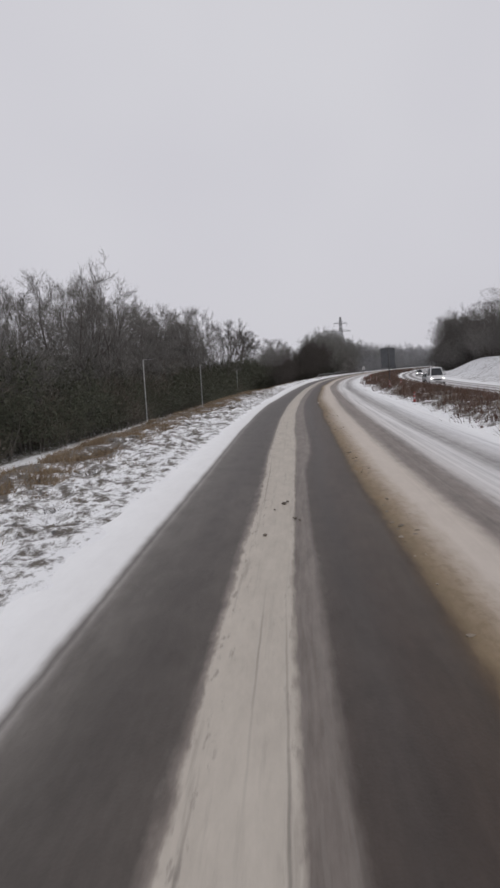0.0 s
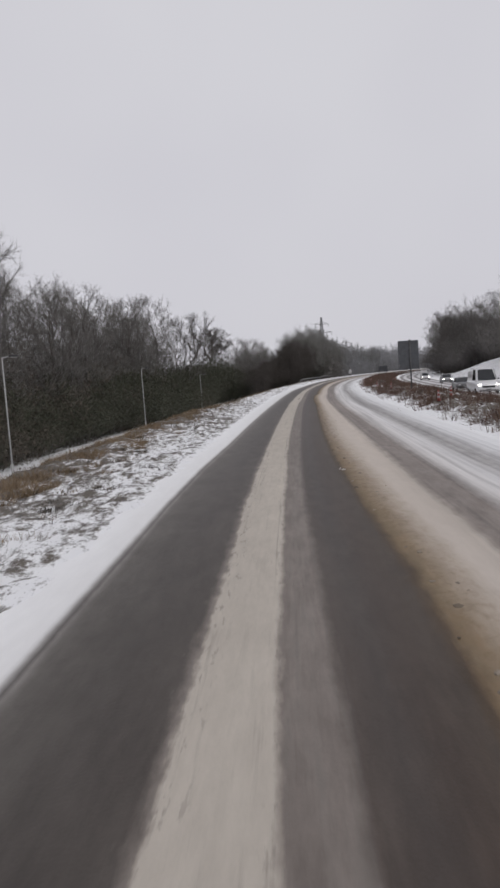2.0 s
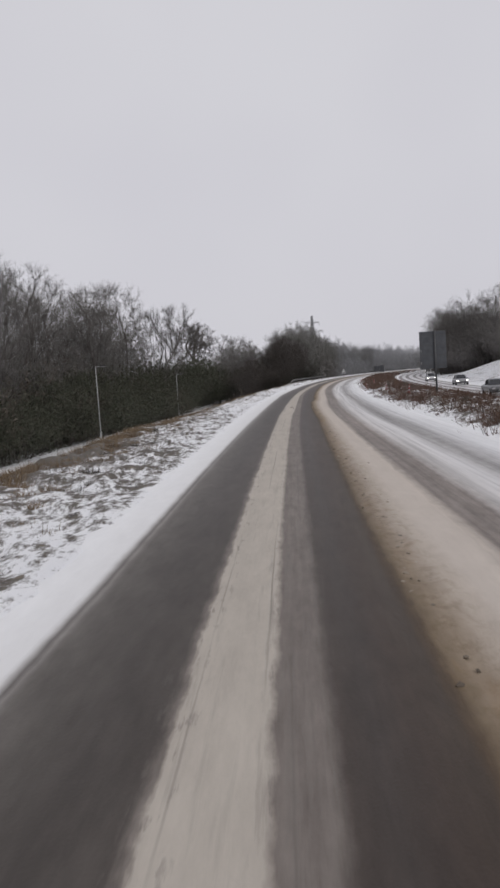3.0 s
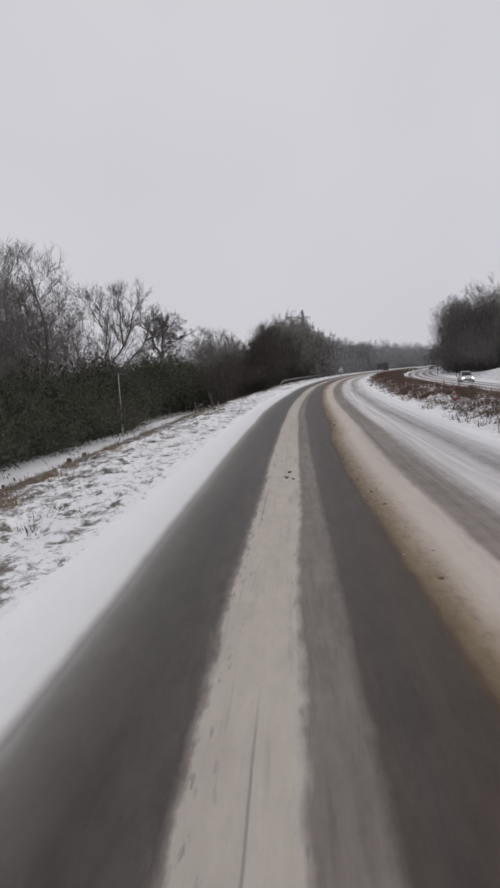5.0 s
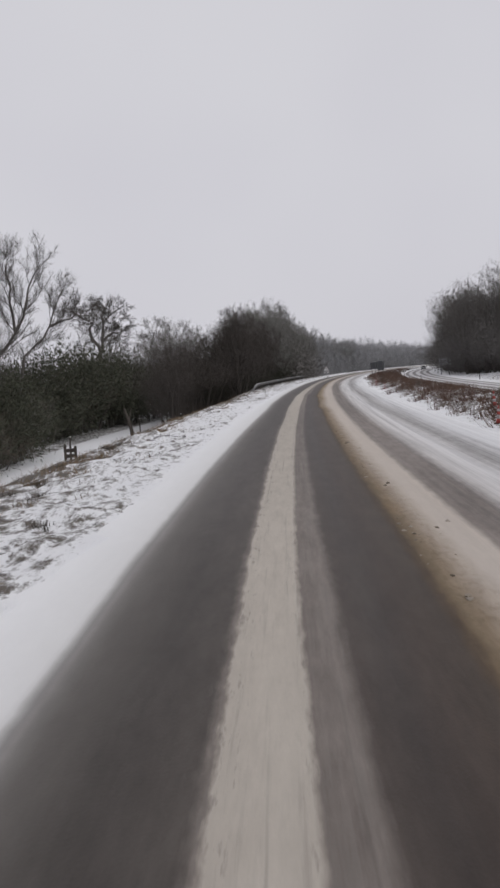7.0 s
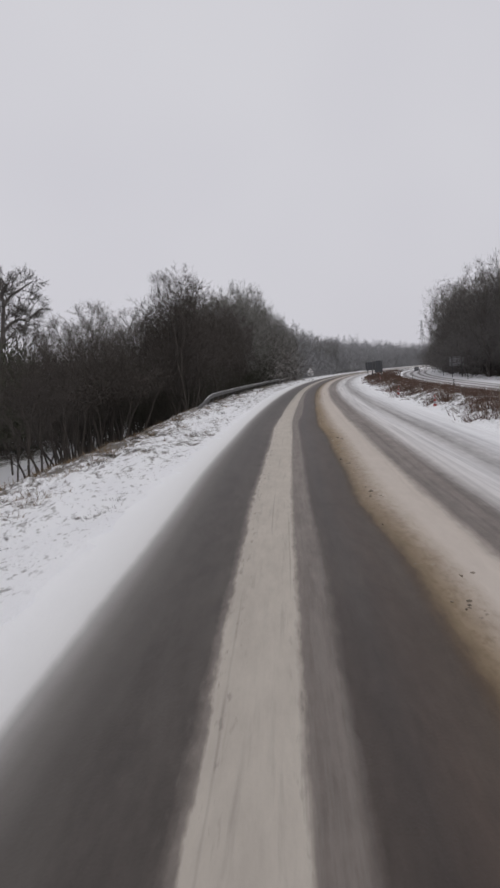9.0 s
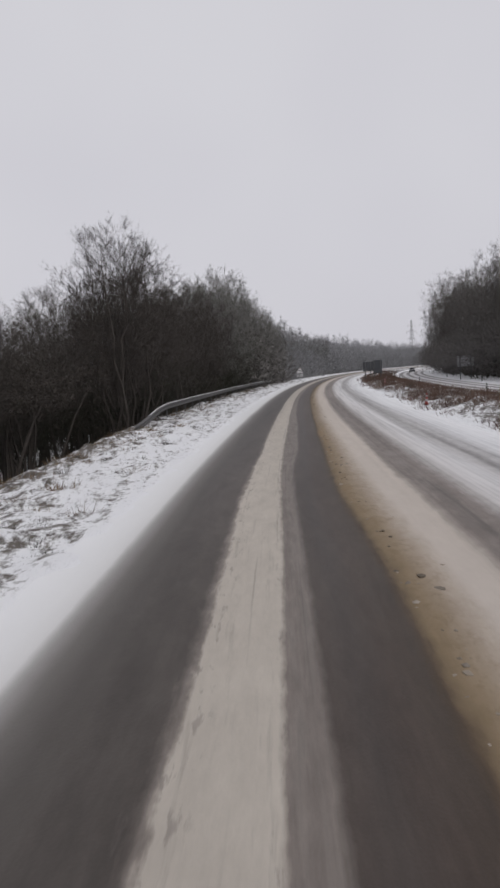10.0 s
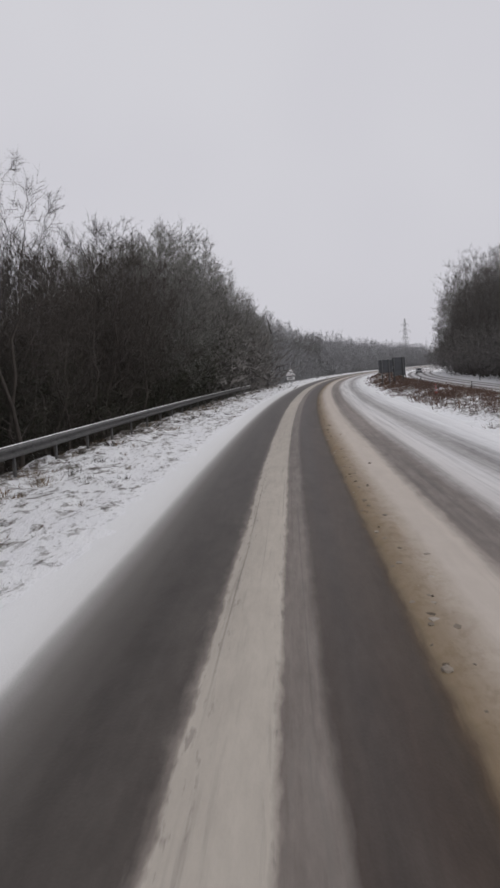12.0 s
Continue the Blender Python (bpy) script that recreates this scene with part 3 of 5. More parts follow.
def follow_tracks(S, U):
    out = np.array(U, float)
    for i in range(S.shape[0]):
        at_s = [-3.4] + [float(np.interp(S[i, 0], TRACK_S, k)) for k in TRACKS] + [7.2]
        out[i] = np.interp(U[i], at_s, [-3.4, *NOMINAL, 7.2])
    return out


def snow_relief(S, U):
    W = follow_tracks(S, U)
    prof = np.interp(W, [-3.4, -3.0, -2.5, -2.1, -0.95, -0.8, -0.3, -0.1, 1.4, 1.7, 2.3, 2.8, 3.5, 3.8, 4.2, 4.5, 5.2, 5.8, 6.8, 7.2],
                     [-0.06, 0.03, 0.045, 0.0, 0.0, 0.014, 0.014, 0.0, 0.0, 0.05, 0.045, 0.005, 0.005, 0.02, 0.02, 0.005, 0.03, 0.05, 0.05, -0.04])
    lump = np.zeros_like(prof)
    for i in range(S.shape[0]):
        if S[i, 0] > 330:
            break
        for j in range(S.shape[1]):
            w = W[i, j]
            if 1.45 < w < 2.7:
                lump[i, j] = 0.055 * fractal(S[i, j] * 2.3, w * 5.0, 3.0)
            elif w < -2.4 or w > 5.2:
                lump[i, j] = 0.015 * fractal(S[i, j] * 0.8, w * 3.0, 5.0)
    return prof + lump


road_s = np.concatenate([np.arange(-14, 300, 0.4), np.arange(300, 520, 2.0), np.arange(520, 1200, 10.0)])
road = sheet("road", road_s, np.arange(-3.4, 7.25, 0.16), M_ROAD, snow_relief, follow_tracks, "wet dark asphalt carriageway with snow strips and brown slush")


def far_relief(S, U):
    return 0.02 + np.where((U < 16.0) | (U > 24.1), -0.06, 0.0)


sheet("road_opposite", np.concatenate([np.arange(-14, 600, 3.0), np.arange(600, 1200, 12.0)]), np.arange(15.6, 24.7, 0.3), M_ROAD_FAR, far_relief, None,
                 "snowy opposite carriageway with grey wheel tracks")


# ---- grass, bracken ----
def blades(name, count, s_span, u_span, height, width, mat, label, keep, seed, clump=7, radius=0.14, flop=0.6):
    """Loose blades in tussocks, as one thing nobody could count."""
    rng = np.random.default_rng(seed)
    verts, faces = [], []
    while len(faces) < count:
        s, u = rng.uniform(*s_span), rng.uniform(*u_span)
        if rng.random() > keep(s, u):
            continue
        k = rng.uniform(0.5, 1.35)
        x0, y0, z0 = spot(s, u, -0.02)
        for _ in range(int(clump * k * rng.uniform(0.6, 1.3)) + 2):
            dx, dy = rng.normal(0, radius * k, 2)
            x, y = x0 + dx, y0 + dy
            z = z0 - 0.04 - 0.1 * math.hypot(dx, dy)
            a = math.atan2(dy, dx) + rng.normal(0, 0.9)
            lean = min(0.97, abs(rng.normal(flop, 0.3)))
            h = height * k * rng.uniform(0.5, 1.2)
            w = width * rng.uniform(0.6, 1.4)
            c = rng.uniform(0, 6.283)
            cx, cy = math.cos(c) * w, math.sin(c) * w
            n = len(verts)
            verts += [(x - cx, y - cy, z), (x + cx, y + cy, z), (x + math.cos(a) * h * lean, y + math.sin(a) * h * lean, z + h * math.sqrt(1 - lean * lean))]
            faces.append((n, n + 1, n + 2))
    ob = new(name, mesh_of(name, verts, faces, mat))
    return tagged(ob, label, "grass", "", "stuff")


def verge_keep(s, u):
    n = 0.5 + 0.45 * fractal(s * 0.28, u * 0.4, 9.0) + 0.35 * fractal(s * 1.3, u * 1.5, 19.0)
    near = 0.25 if u > -4.6 else 0.6 if u > -5.6 else 1.0
    return max(0.0, min(1.0, (n - 0.40) * 1.7)) * near * (1.0 if s < 130 else 0.55)


def reserve_keep(s, u):
    n = 0.5 + 0.7 * fractal(s * 0.25, u * 0.5, 12.0)
    return max(0.03, min(1.0, (n - 0.22) * 1.5)) * (0.25 if u < 8.3 else 1.0)


blades("verge_grass", 150000, (2, 320), (-12.5, -3.4), 0.21, 0.009, M_GRASS, "tussocks of straw-coloured dead grass poking through the snow", verge_keep, 4, 44, 0.12, 0.66)
def crest_keep(s, u):
    n = 0.5 + 0.6 * fractal(s * 0.35, u * 0.9, 29.0) + 0.3 * fractal(s * 1.4, u * 1.8, 31.0)
    return max(0.0, min(1.0, (n - 0.42) * 2.4)) * (1.0 - 0.78 * float(smooth(88, 112, s))) * float(smooth(-9.4, -8.2, u)) * (1 - float(smooth(-6.8, -5.0, u)))


blades("crest_grass", 110000, (14, 190), (-9.4, -5.0), 0.24, 0.011, M_STRAW, "straw and rust-coloured dead grass along the crest of the verge", crest_keep, 14, 55, 0.16, 0.62)
def tuft_keep(s, u):
    n = 0.5 + 0.6 * fractal(s * 0.35, u * 0.5, 39.0)
    return max(0.0, min(1.0, (n - 0.45) * 1.8))


def edge_keep(s, u):
    n = 0.5 + 0.7 * fractal(s * 0.45, 3.0, 49.0)
    line = float(np.interp(s, (60, 110, 137, 178), (-3.6, -3.05, -3.25, -3.5)))
    return 0.0 if abs(u - line) > 0.13 else max(0.0, min(1.0, (n - 0.36) * 3.0)) * (0.35 + 0.65 * float(smooth(105, 125, s)))


# low dark tufts that also draw the shadow line of the ploughed edge
blades("edge_tufts", 26000, (4, 235), (-3.8, -2.9), 0.10, 0.012, M_TUFT, "row of dark grass tufts doubling as the snow edge's shadow line", edge_keep, 34, 26, 0.09, 0.6)
blades("dark_tufts", 80000, (2, 320), (-10.5, -3.7), 0.17, 0.010, M_TUFT, "small dark wet grass tufts standing out of the snowy verge", tuft_keep, 24, 42, 0.085, 0.45)
blades("reserve_growth", 120000, (15, 330), (7.4, 15.0), 0.56, 0.018, M_BRACKEN, "reddish brown dead bracken and grass on the central reserve", reserve_keep, 5, 30, 0.24, 0.65)
blades("distant_reserve_growth", 5000, (330, 440), (7.4, 15.0), 0.5, 0.05, M_BRACKEN, "brown dead growth on the farther central reserve", reserve_keep, 6, 14, 0.4, 0.6)


# ---- trees ----
def ring_tube(V, F, pts, radii, sides):
    n0 = len(V)
    for i, (p, r) in enumerate(zip(pts, radii)):
        d = (pts[min(i + 1, len(pts) - 1)] - pts[max(i - 1, 0)]).normalized()
        a = d.orthogonal().normalized()
        b = d.cross(a)
        for k in range(sides):
            t = 6.2832 * k / sides
            V.append(tuple(p + (a * math.cos(t) + b * math.sin(t)) * r))
    for i in range(len(pts) - 1):
        for k in range(sides):
            q, w = n0 + i * sides + k, n0 + i * sides + (k + 1) % sides
            F.append((q, w, w + sides, q + sides))


def sway(rng, d, amount):
    return (d + Vector(rng.normal(0, amount, 3))).normalized()


def limb(rng, at, d, length, segs, wobble, lift):
    pts = [at.copy()]
    for _ in range(segs):
        d = sway(rng, d, wobble)
        d = (d + Vector((0, 0, lift))).normalized()
        pts.append(pts[-1] + d * (length / segs))
    return pts, d


def along(pts, t):
    f = t * (len(pts) - 1)
    i = min(int(f), len(pts) - 2)
    return pts[i].lerp(pts[i + 1], f - i), (pts[i + 1] - pts[i]).normalized()


def off(rng, d, angle):
    side = d.orthogonal().normalized()
    side.rotate(Matrix.Rotation(rng.uniform(0, 6.283), 3, d))
    return (d * math.cos(angle) + side * math.sin(angle)).normalized()


def strip(V, F, a, b, w0, w1, rng):
    """A thin flat twig from a to b."""
    side = (b - a).cross(Vector(rng.normal(0, 1, 3))).normalized()
    n = len(V)
    V += [tuple(a - side * w0), tuple(a + side * w0), tuple(b + side * w1), tuple(b - side * w1)]
    F.append((n, n + 1, n + 2, n + 3))


def bow(rng, a, b, c, segs, wobble):
    """A bent limb from a towards c, drawn to b on the way."""
    pts, far = [], (c - a).length
    for i in range(segs + 1):
        t = i / segs
        p = a * (1 - t) ** 2 + b * (2 * t * (1 - t)) + c * t * t
        if 0 < i:
            p += Vector(rng.normal(0, wobble * far, 3))
        pts.append(p)
    return pts


def grow_tree(seed, height, stems=1, limbs=16, boughs=6, sprays=10, twigs=6, clear=0.3, wide=0.24, twig_w=0.008, twig_len=0.75, upright=0.12, stout=0.014, crook=0.05, ragged=0.3, thick=0.7, splay=1.25):
    """Wood and twig meshes of a bare tree: stems, limbs that reach out to a rounded crown, boughs, then sprays of fine twigs."""
    rng = np.random.default_rng(seed)
    V, F, TV, TF = [], [], [], []
    mid = Vector((0, 0, height * (1 + clear) / 2))
    reach = Vector((wide * height, wide * height * rng.uniform(0.85, 1.1), height * (1 - clear) / 2))
    trunks = []
    for k in range(stems):
        r = height * (stout if stems == 1 else 0.009)
        base = Vector((0, 0, -0.4)) if stems == 1 else Vector((rng.normal(0, 0.5), rng.normal(0, 0.5), -0.4))
        out = Vector((rng.normal(0, 0.05), rng.normal(0, 0.05), 0)) if stems == 1 else Vector((math.cos(k * 6.283 / stems + 0.5), math.sin(k * 6.283 / stems + 0.5), 0)) * rng.uniform(0.3, 0.6)
        top = Vector((out.x * reach.x, out.y * reach.y, height * rng.uniform(0.78, 0.9)))
        trunk = bow(rng, base, base.lerp(top, 0.5) + Vector(rng.normal(0, 0.02 * height, 3)), top, 7, 0.012 + 0.2 * crook)
        ring_tube(V, F, trunk, [r * (1.25 if i == 0 else 1 - 0.125 * i) for i in range(8)], 6 if stems == 1 else 5)
        trunks.append((trunk, r))
    for a in range(limbs):
        z = -0.62 + 1.6 * (a + rng.random()) / limbs
        turn = a * 2.39996 + rng.normal(0, 0.35)
        ring = math.sqrt(max(0.0, 1 - min(1, abs(z)) ** 2))
        k = 1 - ragged * rng.random() ** 1.5
        tip = mid + Vector((math.cos(turn) * ring * reach.x, math.sin(turn) * ring * reach.y, min(z, 0.97) * reach.z)) * k
        trunk, r = min(trunks, key=lambda tr: (tr[0][4].xy - tip.xy).length + rng.uniform(0, reach.x))
        away = (tip.xy - trunk[4].xy).length
        low = max(clear * 0.75, min(0.82, (tip.z - away * rng.uniform(0.9, 1.6)) / height))
        p, d = along(trunk, min(0.97, low / 0.86))
        bend = Vector((p.x + (tip.x - p.x) * 0.6, p.y + (tip.y - p.y) * 0.6, p.z + (tip.z - p.z) * 0.36))
        lp = bow(rng, p, bend, tip, 5, crook)
        ll = (tip - p).length
        lr = r * min(0.5, 0.2 + 0.035 * ll) * (1.1 - 0.5 * low) * thick
        ring_tube(V, F, lp, [lr * (1 - 0.17 * i) for i in range(6)], 4)
        for _ in range(boughs):
            q, e = along(lp, rng.uniform(0.25, 1.0))
            way = (off(rng, e, rng.uniform(0.35, 0.9)) + (q - mid).normalized() * 0.45 + Vector((0, 0, upright))).normalized()
            end = q + way * height * rng.uniform(0.07, 0.15)
            far = Vector(((end.x - mid.x) / reach.x, (end.y - mid.y) / reach.y, (end.z - mid.z) / reach.z)).length
            if far > 1.04:
                end = q.lerp(end, max(0.2, 1.04 / far * 0.75))
            bp = bow(rng, q, q.lerp(end, 0.5) + Vector((0, 0, 0.08 * upright)), end, 2, 0.06 + crook * 0.5)
            ring_tube(V, F, bp, [lr * 0.4, lr * 0.28, lr * 0.12], 3)
            for _ in range(sprays):
                q2, e2 = along(bp, rng.uniform(0.15, 1.0))
                end2 = q2 + (off(rng, e2, splay * rng.uniform(0.25, 0.85)) + Vector((0, 0, upright))) * twig_len * rng.uniform(0.9, 1.7)
                strip(TV, TF, q2, end2, twig_w * 1.4, twig_w * 0.6, rng)
                for _ in range(twigs):
                    q3 = q2.lerp(end2, rng.uniform(0.15, 1.0))
                    f = off(rng, (end2 - q2).normalized(), splay * rng.uniform(0.3, 0.95)) + Vector((0, 0, upright))
                    side = f.cross(Vector(rng.normal(0, 1, 3))).normalized() * twig_w
                    n = len(TV)
                    TV += [tuple(q3 - side), tuple(q3 + side), tuple(q3 + f * twig_len * rng.uniform(0.5, 1.1))]
                    TF.append((n, n + 1, n + 2))
    return V, F, TV, TF


def tree(name, label, group, twig_mat, bark_mat, **shape):
    V, F, TV, TF = grow_tree(**shape)
    ob = tagged(new(name), label, "tree", group)
    ob.empty_display_size = 0.3
    trunk = new("trunk", mesh_of("trunk", V, F, bark_mat))
    trunk.data.polygons.foreach_set("use_smooth", [True] * len(F))
    crown = new("crown", mesh_of("crown", TV, TF, twig_mat))
    trunk.parent = crown.parent = ob
    return ob


def lead_tree(name, label, seed, leads, radius, limbs, reach, up, spread, twig_w, twig_len):
    """A bare tree on leading stems of a given bent course (sideways, height), with limbs, boughs and fine twigs off them."""
    rng = np.random.default_rng(seed)
    V, F, TV, TF = [], [], [], []
    for k, course in enumerate(leads):
        depth = rng.normal(0, 0.5)
        pts = [Vector((x, depth * i / len(course) + rng.normal(0, 0.12), z)) for i, (x, z) in enumerate(course)]
        r = radius * (1.0 if k == 0 else 0.75)
        ring_tube(V, F, pts, [r * (1 - 0.75 * i / (len(pts) - 1)) for i in range(len(pts))], 6)
        first = next(i for i, q in enumerate(pts) if q.z > 9.0) / (len(pts) - 1)
        for a in range(limbs):
            t = first + (1 - first) * (a + rng.random()) / limbs
            q, e = along(pts, min(t, 0.99))
            way = (off(rng, e, spread * rng.uniform(0.5, 1.1)) + Vector((0, 0, up))).normalized()
            end = q + way * reach * rng.uniform(0.45, 1.0) * (1.1 - 0.45 * t)
            lp = bow(rng, q, q.lerp(end, 0.5) + Vector(rng.normal(0, 0.06 * reach, 3)) - Vector((0, 0, 0.05 * reach)), end, 4, 0.035)
            lr = r * 0.36 * (1.15 - 0.6 * t)
            ring_tube(V, F, lp, [lr * (1 - 0.19 * i) for i in range(5)], 4)
            for _ in range(6):
                q1, e1 = along(lp, rng.uniform(0.3, 1.0))
                end1 = q1 + (off(rng, e1, rng.uniform(0.3, 0.8)) + Vector((0, 0, up))).normalized() * reach * rng.uniform(0.16, 0.38)
                bp = bow(rng, q1, q1.lerp(end1, 0.5), end1, 2, 0.06)
                ring_tube(V, F, bp, [lr * 0.34, lr * 0.25, lr * 0.12], 3)
                for _ in range(6):
                    q2, e2 = along(bp, rng.uniform(0.15, 1.0))
                    end2 = q2 + (off(rng, e2, rng.uniform(0.3, 0.8)) + Vector((0, 0, up * 0.7))) * twig_len * rng.uniform(0.8, 1.6)
                    strip(TV, TF, q2, end2, twig_w * 1.4, twig_w * 0.6, rng)
                    for _ in range(4):
                        q3 = q2.lerp(end2, rng.uniform(0.2, 1.0))
                        end3 = q3 + (off(rng, (end2 - q2).normalized(), rng.uniform(0.3, 0.9)) + Vector((0, 0, up * 0.6))) * twig_len * rng.uniform(0.4, 0.9)
                        strip(TV, TF, q3, end3, twig_w, twig_w * 0.4, rng)
    ob = tagged(new(name), label, "tree", "lone trees behind the hedge")
    ob.empty_display_size = 0.3
    for kind, verts, faces in (("trunk", V, F), ("crown", TV, TF)):
        piece = new(kind, mesh_of(kind, verts, faces, M_TWIG_LONE))
        piece.parent = ob
    return ob


def shrub(name, label, group, mat, seed, height, wide, leaves, size, slim=0.35, foot=0.0):
    """A thicket: stems, a dark matted heart and a shell of many small leaves or twig tips with gaps."""
    rng = np.random.default_rng(seed)
    V, F, LV, LF = [], [], [], []
    lobes = [(Vector((rng.normal(0, wide * 0.36), rng.normal(0, wide * 0.36), height * rng.uniform(0.25 + 0.5 * foot, 0.72))), wide * rng.uniform(0.35, 0.55), height * rng.uniform(0.2, 0.3)) for _ in range(10)]
    for c, rw, rh in lobes:
        pts, _ = limb(rng, Vector((c.x * 0.4, c.y * 0.4, -0.3)), Vector((c.x * 0.5, c.y * 0.5, height * 0.6)).normalized(), c.z + 0.4, 3, 0.12, 0.05)
        ring_tube(V, F, pts, [0.08, 0.065, 0.05, 0.03], 4)
    core = 0.17 if leaves > 5500 else 0.34
    for _ in range(4000 if leaves > 5500 else min(leaves, 1000)):
        c, rw, rh = lobes[int(rng.integers(len(lobes)))]
        p = c + Vector(rng.normal(0, 1, 3)).normalized() * Vector((rw, rw, rh)).length * 0.45 * rng.uniform(0.1, 1.0)
        p.z = max(p.z, rng.uniform(0.1, 0.9) + foot * height)
        a, e = Vector(rng.normal(0, 1, 3)).normalized(), Vector(rng.normal(0, 1, 3)).normalized()
        n = len(LV)
        LV += [tuple(p), tuple(p + a * core), tuple(p + e * core * 0.52)]
        LF.append((n, n + 1, n + 2))
    for _ in range(leaves):
        c, rw, rh = lobes[int(rng.integers(len(lobes)))]
        d = Vector(rng.normal(0, 1, 3)).normalized()
        p = c + Vector((d.x * rw, d.y * rw, d.z * rh)) * rng.uniform(0.55, 1.12)
        if p.z < 0.05:
            p.z = rng.uniform(0.05, height * 0.4)
        p.z = max(p.z, foot * height * rng.uniform(0.8, 1.3))
        t = (d + Vector(rng.normal(0, 0.5, 3)) + Vector((0, 0, 0.6))).normalized()
        side = t.cross(Vector(rng.normal(0, 1, 3))).normalized()
        L = size * rng.uniform(0.6, 1.6)
        w = L * slim * rng.uniform(0.4, 1.0)
        n = len(LV)
        LV += [tuple(p - t * L * 0.4 - side * w * 0.5), tuple(p - t * L * 0.4 + side * w * 0.5), tuple(p + t * L * 0.6)]
        LF.append((n, n + 1, n + 2))
    ob = tagged(new(name), label, "shrub", group)
    ob.empty_display_size = 0.3
    stem = new("stem", mesh_of("stem", V, F, M_TWIG_DARK if mat in (M_THORN, M_THICKET) else M_BARK))
    leaf = new("foliage", mesh_of("foliage", LV, LF, mat))
    stem.parent = leaf.parent = ob
    return ob


W_LEFT, W_NEAR, W_RIGHT, W_FAR = "trees behind the path", "trees behind the barrier", "trees beyond the opposite carriageway", "distant trees"
TALL = [tree("bare_tree", "tall bare deciduous tree with fine grey twigs above undergrowth", W_LEFT, M_TWIG, M_BARK, seed=20 + i, height=h, clear=c, wide=w, limbs=20, boughs=6, sprays=8, twigs=6,
             twig_w=0.0085, twig_len=0.62, upright=0.2) for i, (h, c, w) in enumerate(((18.5, 0.3, 0.2), (17.5, 0.26, 0.24), (18.5, 0.34, 0.21), (17, 0.25, 0.25)))]
OPEN = [tree("spreading_tree", "open spreading bare tree with twisted dark limbs against the sky", "lone trees behind the hedge", M_TWIG_LONE, M_TWIG_LONE, seed=44 + i, height=h, stems=2, limbs=20, boughs=7,
             sprays=7, twigs=5, clear=0.3, wide=0.29, twig_w=0.0062, twig_len=0.62, upright=0.16, crook=0.05, ragged=0.28, thick=1.25, splay=1.15) for i, h in enumerate((20, 19))]
DENSE = [tree("thicket_tree", "dense many-stemmed bare thorn tree beside the barrier", W_NEAR, M_TWIG_DARK, M_TWIG_DARK, seed=60 + i, height=h, stems=3, limbs=34, boughs=6, sprays=8, twigs=5, clear=0.2,
              wide=0.26, twig_w=0.0065, twig_len=0.42, upright=0.1) for i, h in enumerate((14, 13, 13.5))]
MIDWAY = [tree("thicket_tree", "bare thicket tree with haze-greyed twigs farther along behind the barrier", W_NEAR, M_TWIG_HAZE_MID, M_TWIG_SIDE, seed=66 + i, height=h, stems=3, limbs=22, boughs=6, sprays=8, twigs=5, clear=0.15,
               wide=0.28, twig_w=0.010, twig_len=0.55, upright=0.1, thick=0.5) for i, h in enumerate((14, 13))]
SIDE = [tree("bare_tree", "bare deciduous tree in the wood beyond the opposite carriageway", W_RIGHT, M_TWIG_SIDE, M_BARK, seed=80 + i, height=h, stems=3, limbs=22, boughs=5, sprays=5, twigs=4, clear=0.12,
             wide=0.28, twig_w=0.011, twig_len=0.65, upright=0.12) for i, h in enumerate((18, 17, 19))]
PALE = [tree("distant_tree", "far bare tree with haze-paled twigs in the wood", W_FAR, M_TWIG_HAZED, M_TWIG_HAZED, seed=100 + i, height=h, limbs=12, boughs=4, sprays=4, twigs=4, clear=0.08, wide=0.27, thick=0.35, stout=0.008,
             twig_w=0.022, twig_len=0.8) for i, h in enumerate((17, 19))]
GREYED = [shrub("brushwood_shrub", "leafless brushwood in haze-greyed brown at the edge of the wood", "undergrowth", M_HAZE_GREYBRUSH, 180 + i, h, 5.5, 1400, 0.66, 0.085) for i, h in enumerate((7, 8))]
HAZY = [shrub("frosted_shrub", "brushwood in haze-paled grey under the far trees", "undergrowth", M_HAZED_BRUSH, 160 + i, 7, 5.5, 1300, 0.7, 0.12) for i in range(2)]
FINE = [shrub("thorn_shrub", "tangled leafless thorn thicket close behind the barrier", "undergrowth", M_THORN if i else M_THICKET, 170 + i, 7.5, 5, 6500, 0.38 if i else 0.24, 0.06 if i else 0.14) for i in range(2)]
STILTED = [shrub("thorn_shrub", "leafless thorn thicket on thin bare stems at the clearing", "undergrowth", M_THORN, 175, 7.5, 4.5, 6000, 0.36, 0.07, 0.5)]
HEDGE = [shrub("evergreen_shrub", "dark evergreen thicket under the bare trees", "undergrowth", M_IVY, 140 + i, h, w, 3000, 0.24, 0.4) for i, (h, w) in enumerate(((7, 5), (8, 5.5)))]
BRUSH = [shrub("brushwood_shrub", "leafless brown brushwood thicket under the trees", "undergrowth", M_BRUSH, 150 + i, h, w, 1600, 0.62, 0.08) for i, (h, w) in enumerate(((6.5, 5), (8, 5.5), (5.5, 4.5)))]

used = set()



def plant(kinds, s, u, rng, lo=0.85, hi=1.15):
    proto = kinds[int(rng.integers(len(kinds)))]
    k = rng.uniform(lo, hi)
    m = pose(*spot(s, u, -0.1), 0, 0, rng.uniform(0, 360))
    if proto.name not in used:
        used.add(proto.name)
        proto.matrix_world = m
        ob = proto
    else:
        ob = copy_thing(proto, m)
    ob.scale = (k, k, k * rng.uniform(0.93, 1.07))
    return ob


rng = np.random.default_rng(7)
